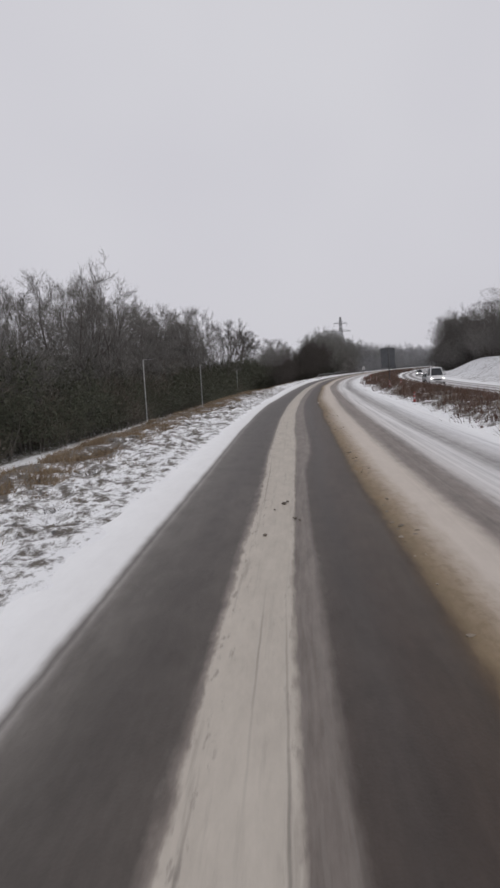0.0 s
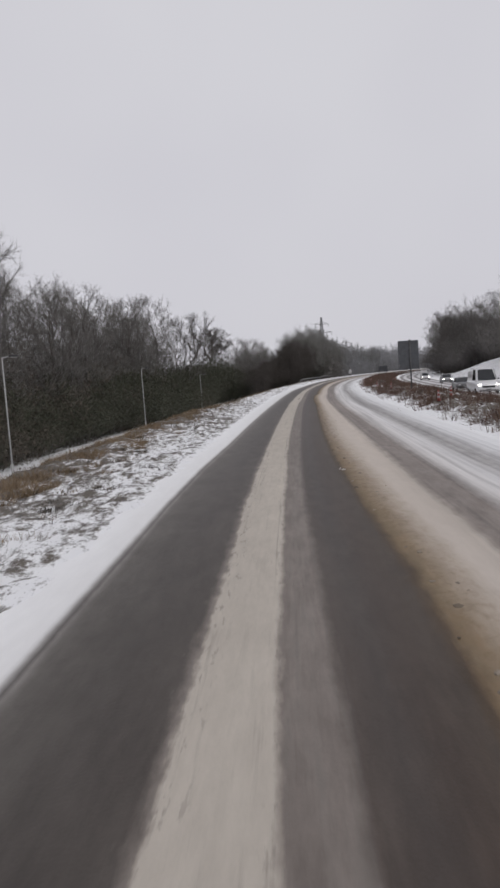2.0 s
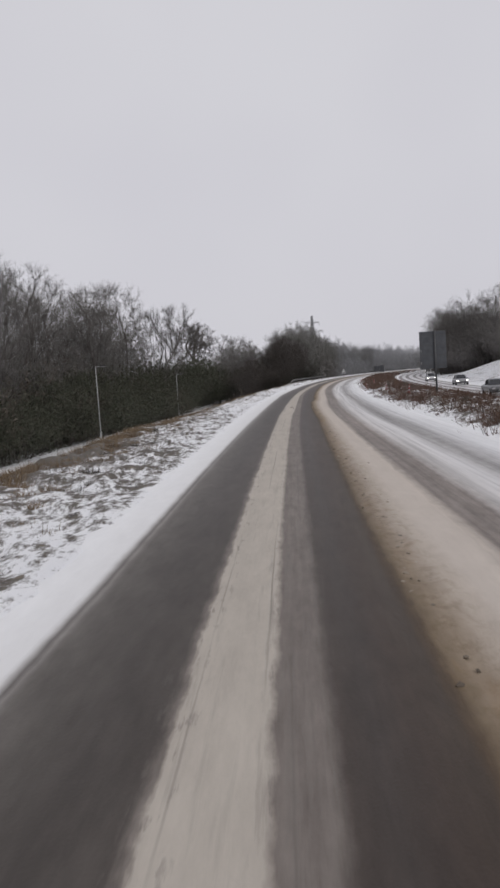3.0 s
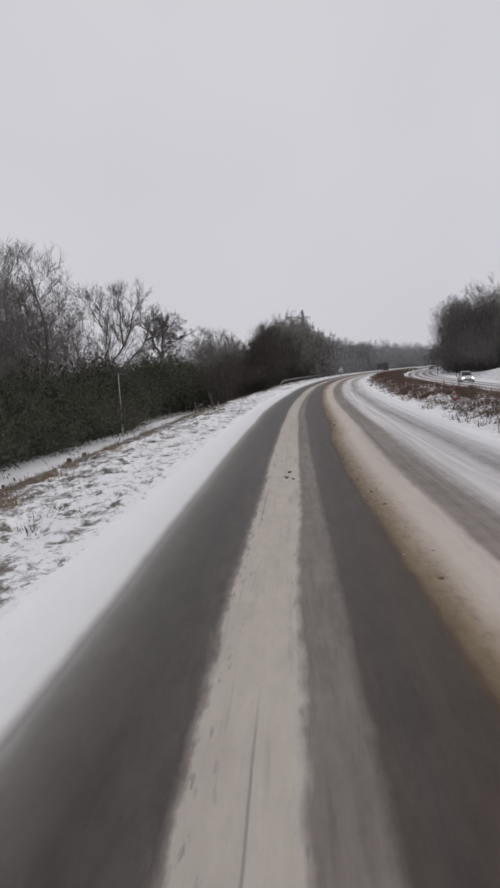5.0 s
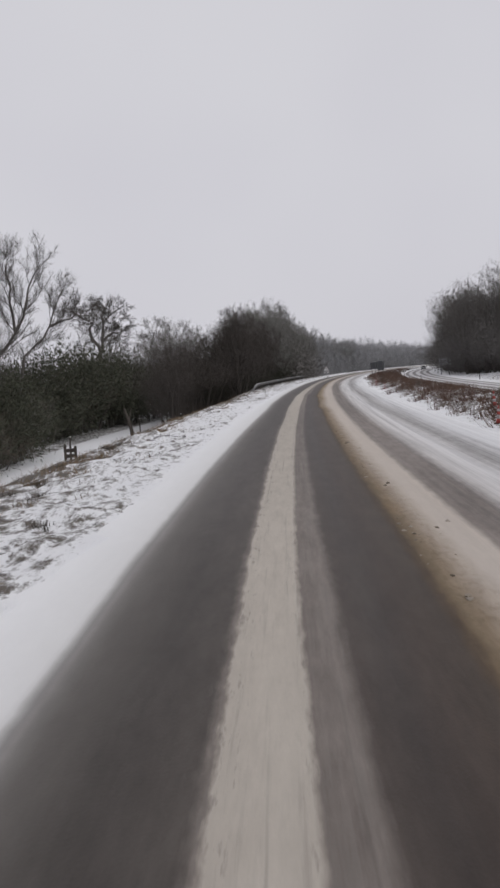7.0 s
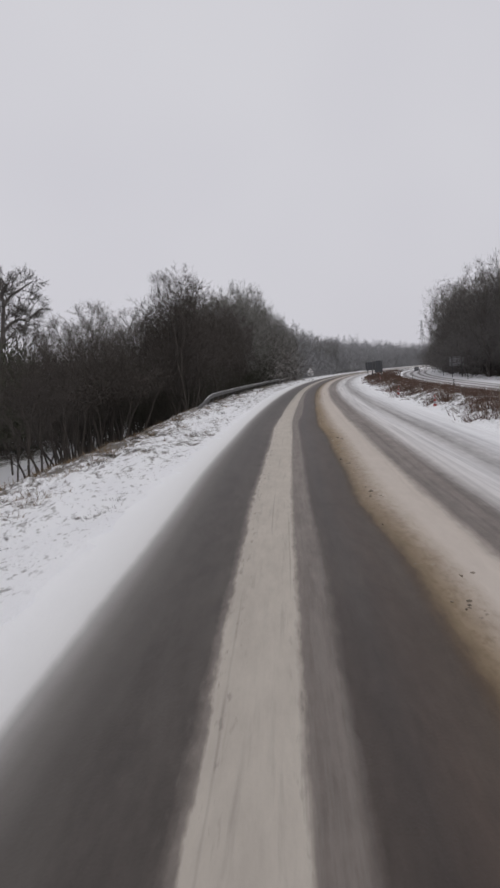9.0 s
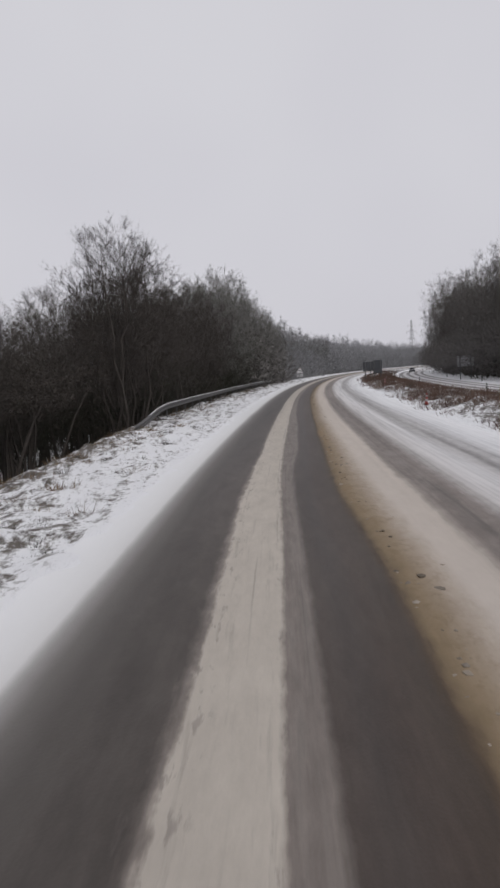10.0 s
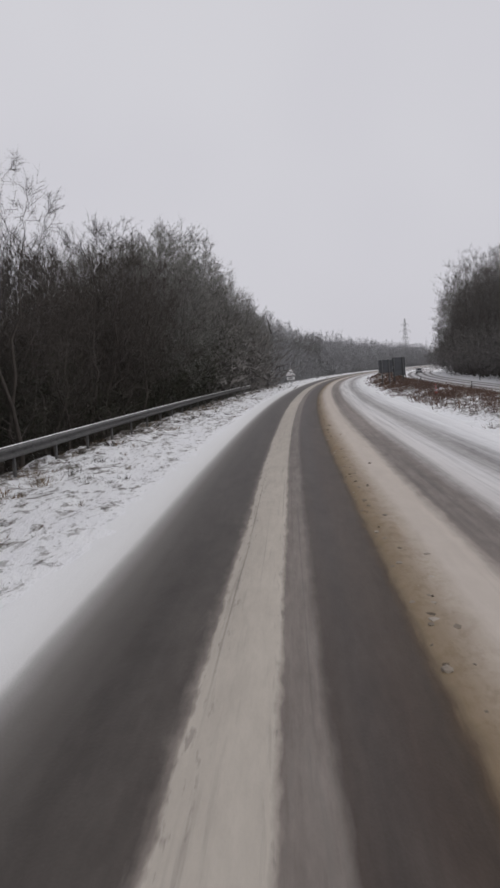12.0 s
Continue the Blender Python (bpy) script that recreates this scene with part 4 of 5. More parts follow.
# wood behind the path, down the slope
for s in np.arange(47, 173, 4.7):
    for u in (-29, -37):
        k = 1.0 - 0.42 * (1 - float(smooth(58, 100, s)))
        plant(TALL, s + rng.uniform(-2.2, 2.2), u + rng.uniform(-2.5, 2.5), rng, 0.92 * k, 1.26 * k)
for s, u, k in ((175.5, -26.0, 0.92), (250, -37, 1.1), (262, -42, 1.0)):
    plant(OPEN, s, u, rng, k, k)
# two leaning trees and a crooked one, over the hedge
leaning = lead_tree("leaning_tree", "tall bare tree with bent leaning limbs over the hedge", 71, [
    [(-1.2, -0.3), (-0.9, 5.0), (0.0, 9.3), (0.9, 10.2), (1.7, 11.3), (2.5, 12.7), (2.9, 14.0), (3.2, 15.4), (3.8, 16.6), (4.5, 17.6)],
    [(1.65, 11.2), (1.6, 12.8), (1.4, 14.3), (1.65, 15.7), (1.3, 17.0), (1.5, 18.0)],
    [(-0.7, 6.5), (-1.0, 9.5), (-0.1, 12.4), (-1.4, 14.4), (-1.2, 16.2), (-1.9, 17.4)]], 0.2, 16, 3.8, 0.42, 0.95, 0.008, 0.55)
leaning.matrix_world = pose(*spot(190.6, -28.2, -0.1), 0, 0, 16)
sloping = lead_tree("leaning_tree", "slender bare tree leaning out over the hedge", 73, [
    [(-1.0, -0.3), (-0.8, 5.0), (0.0, 9.1), (1.1, 10.1), (1.8, 10.6), (2.6, 11.9), (3.0, 13.1), (3.5, 14.2), (4.1, 15.3)],
    [(2.6, 11.8), (3.6, 12.3), (4.7, 12.5), (5.6, 13.4)]], 0.16, 13, 3.2, 0.3, 0.95, 0.008, 0.55)
sloping.matrix_world = pose(*spot(192.6, -26.6, -0.1), 0, 0, 16)
crooked = lead_tree("crooked_tree", "small round-headed bare tree on two crooked dark stems", 77, [
    [(0.0, -0.3), (-0.1, 6.0), (-0.2, 11.5), (-1.1, 12.9), (-1.3, 14.4), (-0.8, 15.4), (-1.9, 16.0), (-2.8, 16.8), (-3.6, 17.5)],
    [(0.1, 10.5), (0.25, 13.2), (0.5, 15.2), (1.1, 16.2), (2.2, 17.1), (3.3, 17.9)],
    [(0.2, 12.3), (0.9, 13.2), (1.7, 13.7), (2.5, 13.4), (3.4, 14.6)],
    [(0.6, 15.4), (0.3, 16.4), (0.8, 17.5), (0.5, 18.3)]], 0.3, 11, 2.6, 0.06, 1.15, 0.013, 0.5)
crooked.matrix_world = pose(*spot(244.2, -35.7, -0.1), 0, 0, 11)
crooked.scale = (1.3, 1.2, 1.05)
for s in np.arange(186, 236, 6.5):
    plant(TALL, s + rng.uniform(-2, 2), -48 + rng.uniform(-4, 4), rng, 0.85, 1.05)
for s in np.arange(239, 266, 4.0):
    plant(TALL, s + rng.uniform(-1.5, 1.5), -26 + rng.uniform(-2, 2), rng, 0.68, 0.82)
for s in np.arange(262, 420, 9.0):
    plant(TALL, s + rng.uniform(-3, 3), -32 + rng.uniform(-4, 4), rng, 0.85, 1.1)
# undergrowth along its edge
for s in np.arange(36, 250, 4.4):
    # past 186 m some shrubs take the haze-greyed colour
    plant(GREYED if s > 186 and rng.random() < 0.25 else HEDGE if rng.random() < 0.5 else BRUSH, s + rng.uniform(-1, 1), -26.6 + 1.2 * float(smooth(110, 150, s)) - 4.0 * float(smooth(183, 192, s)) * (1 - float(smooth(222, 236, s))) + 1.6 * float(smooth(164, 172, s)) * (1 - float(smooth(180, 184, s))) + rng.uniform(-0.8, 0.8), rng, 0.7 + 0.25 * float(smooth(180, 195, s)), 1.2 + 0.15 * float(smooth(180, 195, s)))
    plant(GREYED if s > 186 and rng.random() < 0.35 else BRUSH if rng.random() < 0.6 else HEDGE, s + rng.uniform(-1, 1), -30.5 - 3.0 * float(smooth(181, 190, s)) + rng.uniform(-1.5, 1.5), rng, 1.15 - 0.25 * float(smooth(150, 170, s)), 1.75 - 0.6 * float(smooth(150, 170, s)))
for s in np.arange(60, 184, 4.2):
    plant(HEDGE if rng.random() < 0.7 else BRUSH, s + rng.uniform(-1, 1), -25.2 + 0.6 * float(smooth(110, 150, s)) + rng.uniform(-0.5, 0.5), rng, 0.62, 0.95)
for s in np.arange(126, 185, 3.0):
    plant(HEDGE, s + rng.uniform(-0.8, 0.8), -26.0 + rng.uniform(-0.6, 0.6), rng, 1.08 + 0.12 * float(smooth(150, 165, s)), 1.24 + 0.14 * float(smooth(150, 165, s)))
for s in np.arange(185, 234, 3.2):
    plant(HEDGE, s + rng.uniform(-0.8, 0.8), -29.8 + rng.uniform(-0.6, 0.6), rng, 1.18 + 0.25 * float(smooth(200, 215, s)), 1.38 + 0.25 * float(smooth(200, 215, s)))
for s, u in ((174.0, -33.0), (178.5, -36.0), (183.0, -39.0), (171.0, -37.5)):
    plant(TALL, s, u, rng, 1.05, 1.12)
# thicket close behind the barrier, rising along the way
TOP_S, TOP_K = (212, 220, 232, 240, 253, 270, 290, 312, 345, 382, 430), (0.76, 0.84, 0.82, 0.74, 0.88, 1.14, 1.46, 1.42, 1.14, 1.03, 1.0)
for s in np.arange(216, 430, 4.6):
    k = float(np.interp(s, TOP_S, TOP_K))
    # twig colours step paler along the way in place of haze
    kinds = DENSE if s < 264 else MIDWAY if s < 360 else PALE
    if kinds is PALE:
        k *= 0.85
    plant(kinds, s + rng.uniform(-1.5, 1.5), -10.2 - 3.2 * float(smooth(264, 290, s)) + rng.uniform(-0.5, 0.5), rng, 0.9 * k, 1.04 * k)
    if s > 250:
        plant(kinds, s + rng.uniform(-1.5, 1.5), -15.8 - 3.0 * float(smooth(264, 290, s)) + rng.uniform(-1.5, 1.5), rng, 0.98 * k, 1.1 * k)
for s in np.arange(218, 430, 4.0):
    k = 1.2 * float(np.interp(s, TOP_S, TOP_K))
    # undergrowth likewise: dark near, haze-greyed, then haze-paled
    low = FINE if s < 286 else GREYED if s < 335 else HAZY
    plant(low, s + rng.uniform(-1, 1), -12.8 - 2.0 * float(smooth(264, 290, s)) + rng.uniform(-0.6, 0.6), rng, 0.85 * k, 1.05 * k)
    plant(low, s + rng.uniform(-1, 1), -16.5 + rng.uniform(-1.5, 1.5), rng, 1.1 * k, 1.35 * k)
plant(BRUSH, 146.0, -12.6, rng, 0.15, 0.17)
# low bushes on the central reserve
for s, u, k in ((60, 10.5, 0.10), (66, 12.4, 0.12), (96, 9.6, 0.10), (128, 11.2, 0.13), (139, 9.8, 0.12), (142, 12.0, 0.14), (147, 10.4, 0.11), (171, 12.5, 0.11), (196, 10.6, 0.10), (214, 11.8, 0.12), (243, 9.8, 0.09)):
    plant(BRUSH, s, u, rng, k, k)
# thin stems where the thicket begins
for s, u in ((202.5, -14.6), (205, -13.2), (207.5, -15.0), (210, -13.0), (213, -14.5)):
    plant(STILTED, s, u, rng, 0.85, 1.05)
    plant(DENSE, s + 1.0, u - 0.6, rng, 0.5, 0.62)
for s, u in ((193, -12.6), (195.5, -14.2), (198, -12.9), (200.5, -13.8)):
    plant(DENSE, s, u, rng, 0.5, 0.62)
for s, u in ((216.5, -9.6), (219.5, -9.2), (222.5, -9.9), (226, -9.3)):
    plant(DENSE, s, u, rng, 0.78, 0.86)
# wood beyond the opposite carriageway
for s in np.arange(70, 240, 9.5):
    for u in (41.5,):
        plant(SIDE, s + rng.uniform(-2, 2), u + rng.uniform(-2.5, 2.5), rng, 0.85, 1.0)
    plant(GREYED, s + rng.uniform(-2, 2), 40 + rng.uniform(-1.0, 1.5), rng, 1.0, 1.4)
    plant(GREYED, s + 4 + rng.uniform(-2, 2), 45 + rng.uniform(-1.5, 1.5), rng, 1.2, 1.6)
for s in np.arange(240, 462, 5.0):
    edge = 41.5 - 10.5 * float(smooth(240, 300, s))
    for u in (edge, edge + 7) if s < 320 else (edge,):
        plant(SIDE, s + rng.uniform(-2, 2), u + rng.uniform(-1.2, 1.5), rng, 1.0 + 0.2 * float(smooth(320, 370, s)), 1.2 + 0.22 * float(smooth(320, 370, s)))
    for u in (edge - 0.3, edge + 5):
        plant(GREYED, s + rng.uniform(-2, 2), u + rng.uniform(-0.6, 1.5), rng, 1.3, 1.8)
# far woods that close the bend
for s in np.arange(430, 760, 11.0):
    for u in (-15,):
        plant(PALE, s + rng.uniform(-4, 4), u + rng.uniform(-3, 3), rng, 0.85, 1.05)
    plant(HAZY, s + rng.uniform(-4, 4), -14 + rng.uniform(-1, 1), rng, 1.4, 1.9)


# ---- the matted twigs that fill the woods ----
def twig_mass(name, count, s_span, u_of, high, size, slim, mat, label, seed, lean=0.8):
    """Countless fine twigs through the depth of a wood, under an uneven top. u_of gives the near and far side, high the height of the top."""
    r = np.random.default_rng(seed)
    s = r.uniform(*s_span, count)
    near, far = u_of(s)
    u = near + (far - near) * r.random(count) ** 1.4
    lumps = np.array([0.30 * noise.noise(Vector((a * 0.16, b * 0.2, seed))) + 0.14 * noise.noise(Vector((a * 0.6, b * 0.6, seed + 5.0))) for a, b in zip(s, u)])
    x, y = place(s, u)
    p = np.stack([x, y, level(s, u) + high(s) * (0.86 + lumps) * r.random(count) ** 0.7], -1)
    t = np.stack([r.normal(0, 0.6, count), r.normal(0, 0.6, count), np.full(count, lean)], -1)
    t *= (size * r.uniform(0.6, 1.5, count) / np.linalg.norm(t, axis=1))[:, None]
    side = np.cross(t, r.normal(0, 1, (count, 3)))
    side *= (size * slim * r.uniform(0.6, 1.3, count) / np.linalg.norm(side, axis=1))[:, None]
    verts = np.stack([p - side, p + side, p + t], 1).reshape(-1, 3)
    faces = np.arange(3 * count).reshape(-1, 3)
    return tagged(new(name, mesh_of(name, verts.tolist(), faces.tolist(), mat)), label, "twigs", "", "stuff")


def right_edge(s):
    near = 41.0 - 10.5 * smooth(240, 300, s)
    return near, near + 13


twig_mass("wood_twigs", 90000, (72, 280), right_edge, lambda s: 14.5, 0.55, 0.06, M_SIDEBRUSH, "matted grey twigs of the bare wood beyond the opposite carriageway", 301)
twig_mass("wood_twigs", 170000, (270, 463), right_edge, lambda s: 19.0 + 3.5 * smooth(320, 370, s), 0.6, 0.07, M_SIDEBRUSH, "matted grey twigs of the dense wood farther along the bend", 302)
twig_mass("far_wood_twigs", 150000, (290, 470), lambda s: (-13.0, -24), lambda s: 18.5 - 2.0 * smooth(330, 460, s), 0.55, 0.07, M_HAZE_MIDBRUSH, "matted haze-greyed twigs of the wood before the far bend", 303)
twig_mass("far_wood_twigs", 110000, (450, 760), lambda s: (-13.5, -24), lambda s: 18.0, 0.7, 0.11, M_HAZED_BRUSH, "haze-paled twigs of the far wood at the bend", 304)
twig_mass("wood_twigs", 110000, (40, 184), lambda s: (-25.5, -40), lambda s: 11.0 + 6.5 * smooth(148, 164, s) * (1 - smooth(172, 184, s)), 0.5, 0.045, M_HAZE_GREYBRUSH, "matted brown-grey twigs of the bare wood behind the path", 305)
twig_mass("thicket_twigs", 90000, (215, 268), lambda s: (-10.2, -17), lambda s: np.interp(s, (215, 224, 236, 244, 256, 268), (9.0, 11.5, 11.5, 9.5, 11.5, 13.0)), 0.42, 0.03, M_THORN, "tangled dark twigs of the thorn thicket behind the barrier", 307)
twig_mass("wood_twigs", 60000, (226, 310), lambda s: (-25.0 - 3.0 * smooth(250, 290, s), -40), lambda s: 10.5 + 5.0 * smooth(248, 264, s), 0.5, 0.05, M_HAZE_GREYBRUSH, "matted grey twigs of the bare wood beyond the clearing", 308)
twig_mass("wood_twigs", 30000, (180, 330), lambda s: (-44, -56), lambda s: 11.0, 0.6, 0.07, M_HAZE_GREYBRUSH, "matted grey twigs of the wood behind the clearing", 306)


for kind in (*TALL, *OPEN, *DENSE, *MIDWAY, *SIDE, *PALE, *HAZY, *GREYED, *FINE, *STILTED, *HEDGE, *BRUSH):
    if kind.name not in used:
        for o in (*kind.children_recursive, kind):
            bpy.data.objects.remove(o)


# ---- street lamps along the path ----
def street_lamp(s, u, tall):
    ob = empty("street_lamp", pose(*spot(s, u), 0, 0, turn_at(s)), "slim grey street lamp with a short arm on the lower path", "street lamp", "lamps along the path")
    bm = bmesh.new()
    rod(bm, (0, 0, -0.3), (0, 0, 1.4), 0.09, 0.09, 10)
    rod(bm, (0, 0, 1.4), (0, 0, tall), 0.055, 0.04, 10)
    pole = part("pole", bm, M_LAMPPOST, ob, "", True)
    bm = bmesh.new()
    box(bm, (0.005, 0.09, 0.5), (0.09, 0, 0.8), 0)
    part("access_door", bm, M_POST, pole)
    bm = bmesh.new()
    rod(bm, (0, 0, tall - 0.04), (0.55, 0, tall + 0.05), 0.03, 0.028, 8)
    part("arm", bm, M_LAMPPOST, ob)
    bm = bmesh.new()
    box(bm, (0.62, 0.2, 0.12), (0.75, 0, tall + 0.05), 0.04)
    head_ob = part("lamp_head", bm, M_POST, ob)
    bm = bmesh.new()
    box(bm, (0.45, 0.15, 0.03), (0.78, 0, tall - 0.02), 0.01)
    part("lens", bm, M_WHITE, head_ob)
    return ob


for s, u, top in ((80.9, -17.8, 4.6), (126.1, -19.8, 4.3), (170.3, -21.3, 3.4)):
    street_lamp(s, u, top - float(level(s, u)))


# ---- signs ----
def panel_sign(s, u, panels, yaw, label, face=None):
    """The back of a road sign: panels with stiffening rails on posts. A panel: across, low, high, width, posts."""
    z0 = float(level(s, u))
    ob = empty("road_sign", pose(*spot(s, u), 0, 0, turn_at(s) + yaw), label, "road sign")
    for x, low, high, wide, posts in panels:
        bm = bmesh.new()
        box(bm, (wide, 0.03, high - low), (x, 0.06, (low + high) / 2 - z0), 0.012)
        board = part("panel", bm, face or M_SIGNBACK, ob)
        for k in range(4):
            bm = bmesh.new()
            box(bm, (wide * 0.97, 0.035, 0.045), (x, 0.028, low + (high - low) * (0.1 + 0.267 * k) - z0), 0.008)
            part("rail", bm, M_POST, board)
        for px in posts:
            bm = bmesh.new()
            rod(bm, (px, -0.06, -0.4), (px, -0.06, high + 0.09 - z0), 0.075, 0.075, 12)
            part("post", bm, M_POST, ob, "", True)
        bm = bmesh.new()
        for k in range(2):
            box(bm, (0.06, 0.03, 0.16), (x - wide * 0.46, 0.022, low + (high - low) * (0.16 + 0.33 * k) - z0), 0.008)
        part("clamp", bm, M_WHITE, board, "pale clamp at the panel's edge")
    return ob


panel_sign(114.2, 11.1, [(0.0, 2.05, 5.0, 2.1, (0.15,))], 4, "grey back of a tall road sign on the central reserve")
panel_sign(302.4, 9.7, [(-0.76, 1.45, 2.95, 1.66, (-1.2, -0.35)), (0.83, 1.0, 3.15, 1.5, (0.25, 1.3))], 4, "dark back of a wide two-panel road sign on four posts")


panel_sign(309.0, 25.6, [(0.0, 1.2, 3.0, 2.8, (-0.9, 0.9))], -3, "pale grey back of a wide road sign before the dark wood", M_PALE_SIGN)


def warning_sign(s, u):
    ob = empty("warning_sign", pose(*spot(s, u), 0, 0, turn_at(s)), "triangular warning sign and plate plastered with snow on the verge", "road sign")
    bm = bmesh.new()
    rod(bm, (0, 0, -0.3), (0, 0, 2.5), 0.045, 0.045, 10)
    part("post", bm, M_POST, ob, "", True)

    def tri(size, y, thick):
        b = bmesh.new()
        vs = [b.verts.new((math.sin(a) * size, y, 1.95 + math.cos(a) * size)) for a in (0, 2.0944, 4.18879)]
        f = b.faces.new(vs)
        g = bmesh.ops.extrude_face_region(b, geom=[f])
        bmesh.ops.translate(b, vec=(0, thick, 0), verts=[v for v in g["geom"] if isinstance(v, bmesh.types.BMVert)])
        bmesh.ops.bevel(b, geom=[e for e in b.edges if abs(e.verts[0].co.y - e.verts[1].co.y) > thick * 0.5], offset=0.05, segments=3, affect="EDGES")
        return b

    board = part("triangle", tri(0.80, -0.06, 0.02), M_SNOW_RED, ob, "red border plastered with snow")
    part("field", tri(0.60, -0.066, 0.004), M_SNOW_WHITE, board, "white field")
    bm = bmesh.new()
    box(bm, (0.05, 0.004, 0.30), (0.0, -0.07, 1.88))
    part("symbol", bm, M_POST, board)
    bm = bmesh.new()
    box(bm, (1.15, 0.02, 0.42), (0, -0.055, 1.12), 0.006)
    plate = part("plate", bm, M_SNOW_WHITE, ob)
    for k in range(2):
        bm = bmesh.new()
        box(bm, (0.8 - 0.2 * k, 0.004, 0.07), (0, -0.068, 1.2 - 0.15 * k))
        part("bar", bm, M_BLACK, plate)
    return ob


warning_sign(320.7, -3.75)


# ---- safety barrier on the left verge ----
def barrier():
    u0 = -6.75
    ob = empty("safety_barrier", pose(0, 0, 0), "galvanised steel safety barrier with a ramped end on the snowy verge", "barrier")
    prof = ((0.0, -0.155), (0.04, -0.13), (0.075, -0.10), (0.075, -0.05), (0.02, -0.02), (0.02, 0.02), (0.075, 0.05), (0.075, 0.10), (0.04, 0.13), (0.0, 0.155))
    V, F = [], []
    stations = np.concatenate([[207.5, 209, 211, 213.5, 216], np.arange(219.2, 299, 3.2)])
    high = lambda s: 0.02 + 0.60 * float(smooth(207, 216, s))
    for i, s in enumerate(stations):
        for back in (0.0, -0.012):
            for du, dz in prof:
                V.append(spot(s, u0 + du + back, high(s) + dz))
    n = len(prof)
    for i in range(len(stations) - 1):
        a, b = i * 2 * n, (i + 1) * 2 * n
        for k in range(n - 1):
            F.append((a + k, b + k, b + k + 1, a + k + 1))
            F.append((a + n + k, a + n + k + 1, b + n + k + 1, b + n + k))
        F.append((a, a + n, b + n, b))
        F.append((a + n - 1, b + n - 1, b + 2 * n - 1, a + 2 * n - 1))
    beam = new("beam", mesh_of("beam", V, F, M_GALV))
    beam.parent = ob
    V, F = [], []
    for s in stations[2:]:
        V += [spot(s, u0 + du, high(s) + dz) for du, dz in ((-0.012, 0.154), (0.02, 0.149), (0.014, 0.162), (-0.008, 0.166))]
    for i in range(len(stations) - 3):
        F += [(4 * i + k, 4 * i + 4 + k, 4 * i + 4 + (k + 1) % 4, 4 * i + (k + 1) % 4) for k in range(4)]
    cap = new("snow_cap", mesh_of("snow_cap", V, F, M_SNOWCAP))
    cap.parent = ob
    bm = bmesh.new()
    box(bm, (0.06, 0.12, 1.15), (0, 0, 0), 0.008)
    me = from_bm("post", bm, M_GALV)
    for s in stations[2:]:
        p = new("post", me)
        p.parent = ob
        p.matrix_basis = pose(*spot(s, u0 - 0.06, high(s) - 0.43), 0, 0, turn_at(s))
    return ob


barrier()


# ---- traffic cones and marker posts ----
def cone(s, u, tilt=0):
    ob = empty("traffic_cone", pose(*spot(s, u, 0.03), tilt, 0, 20), "red traffic cone with white bands standing in snowy growth", "traffic cone", "cones on the central reserve")
    bm = bmesh.new()
    box(bm, (0.42, 0.42, 0.05), (0, 0, 0.025), 0.02)
    part("base", bm, M_BLACK, ob)
    for z0, z1, mat, nm in ((0.05, 0.3, M_RED, "body"), (0.3, 0.5, M_WHITE, "band"), (0.5, 0.68, M_RED, "body"), (0.68, 0.82, M_WHITE, "band"), (0.82, 1.0, M_RED, "body")):
        r = lambda z: 0.15 - 0.115 * z
        bm = bmesh.new()
        rod(bm, (0, 0, z0), (0, 0, z1), r(z0), r(z1), 18)
        part(nm, bm, mat, ob, "", True)
    ob.scale = (0.72, 0.72, 0.74)
    return ob


for s, u, t in ((52.6, 7.8, 4), (84.0, 9.0, -3), (89.0, 10.7, 5), (116.8, 9.4, 6), (132.5, 9.0, -8), (153.3, 7.9, 0), (159.2, 9.2, -5), (163.5, 13.2, 4), (202.0, 7.75, 0), (222.0, 8.0, 5), (264.0, 9.4, -4)):
    cone(s, u, t)


def marker(s, u):
    ob = empty("marker_post", pose(*spot(s, u), 0, 0, turn_at(s)), "short dark marker post with a pale band at the road's edge", "marker post", "marker posts")
    bm = bmesh.new()
    box(bm, (0.11, 0.09, 1.1), (0, 0, 0.45), 0.02)
    shaft = part("shaft", bm, M_BLACK, ob)
    bm = bmesh.new()
    box(bm, (0.112, 0.094, 0.14), (0, 0, 0.8), 0.0)
    part("band", bm, M_WHITE, shaft)


for s in (238, 282, 326, 370, 414):
    marker(s, 15.3)
    marker(s + 8, 25.1)


# ---- stumps and posts by the path ----
def wooden_post(s, u, h, w=0.14, lean=0):
    ob = empty("wooden_post", pose(*spot(s, u), 0, lean, 15), "short weathered wooden post capped with snow beside the path", "post", "posts by the path")
    bm = bmesh.new()
    box(bm, (w, w, h + 0.3), (0, 0, (h - 0.3) / 2), 0.02)
    part("shaft", bm, M_WOOD, ob)
    bm = bmesh.new()
    box(bm, (w * 1.05, w * 1.05, 0.05), (0, 0, h + 0.02), 0.022)
    part("snow_cap", bm, M_SNOWCAP, ob, "white snow cap")


for s, u, h in ((208.1, -20.0, 1.5), (161.0, -13.2, 0.45), (119.0, -12.4, 0.7)):
    wooden_post(s, u, h)


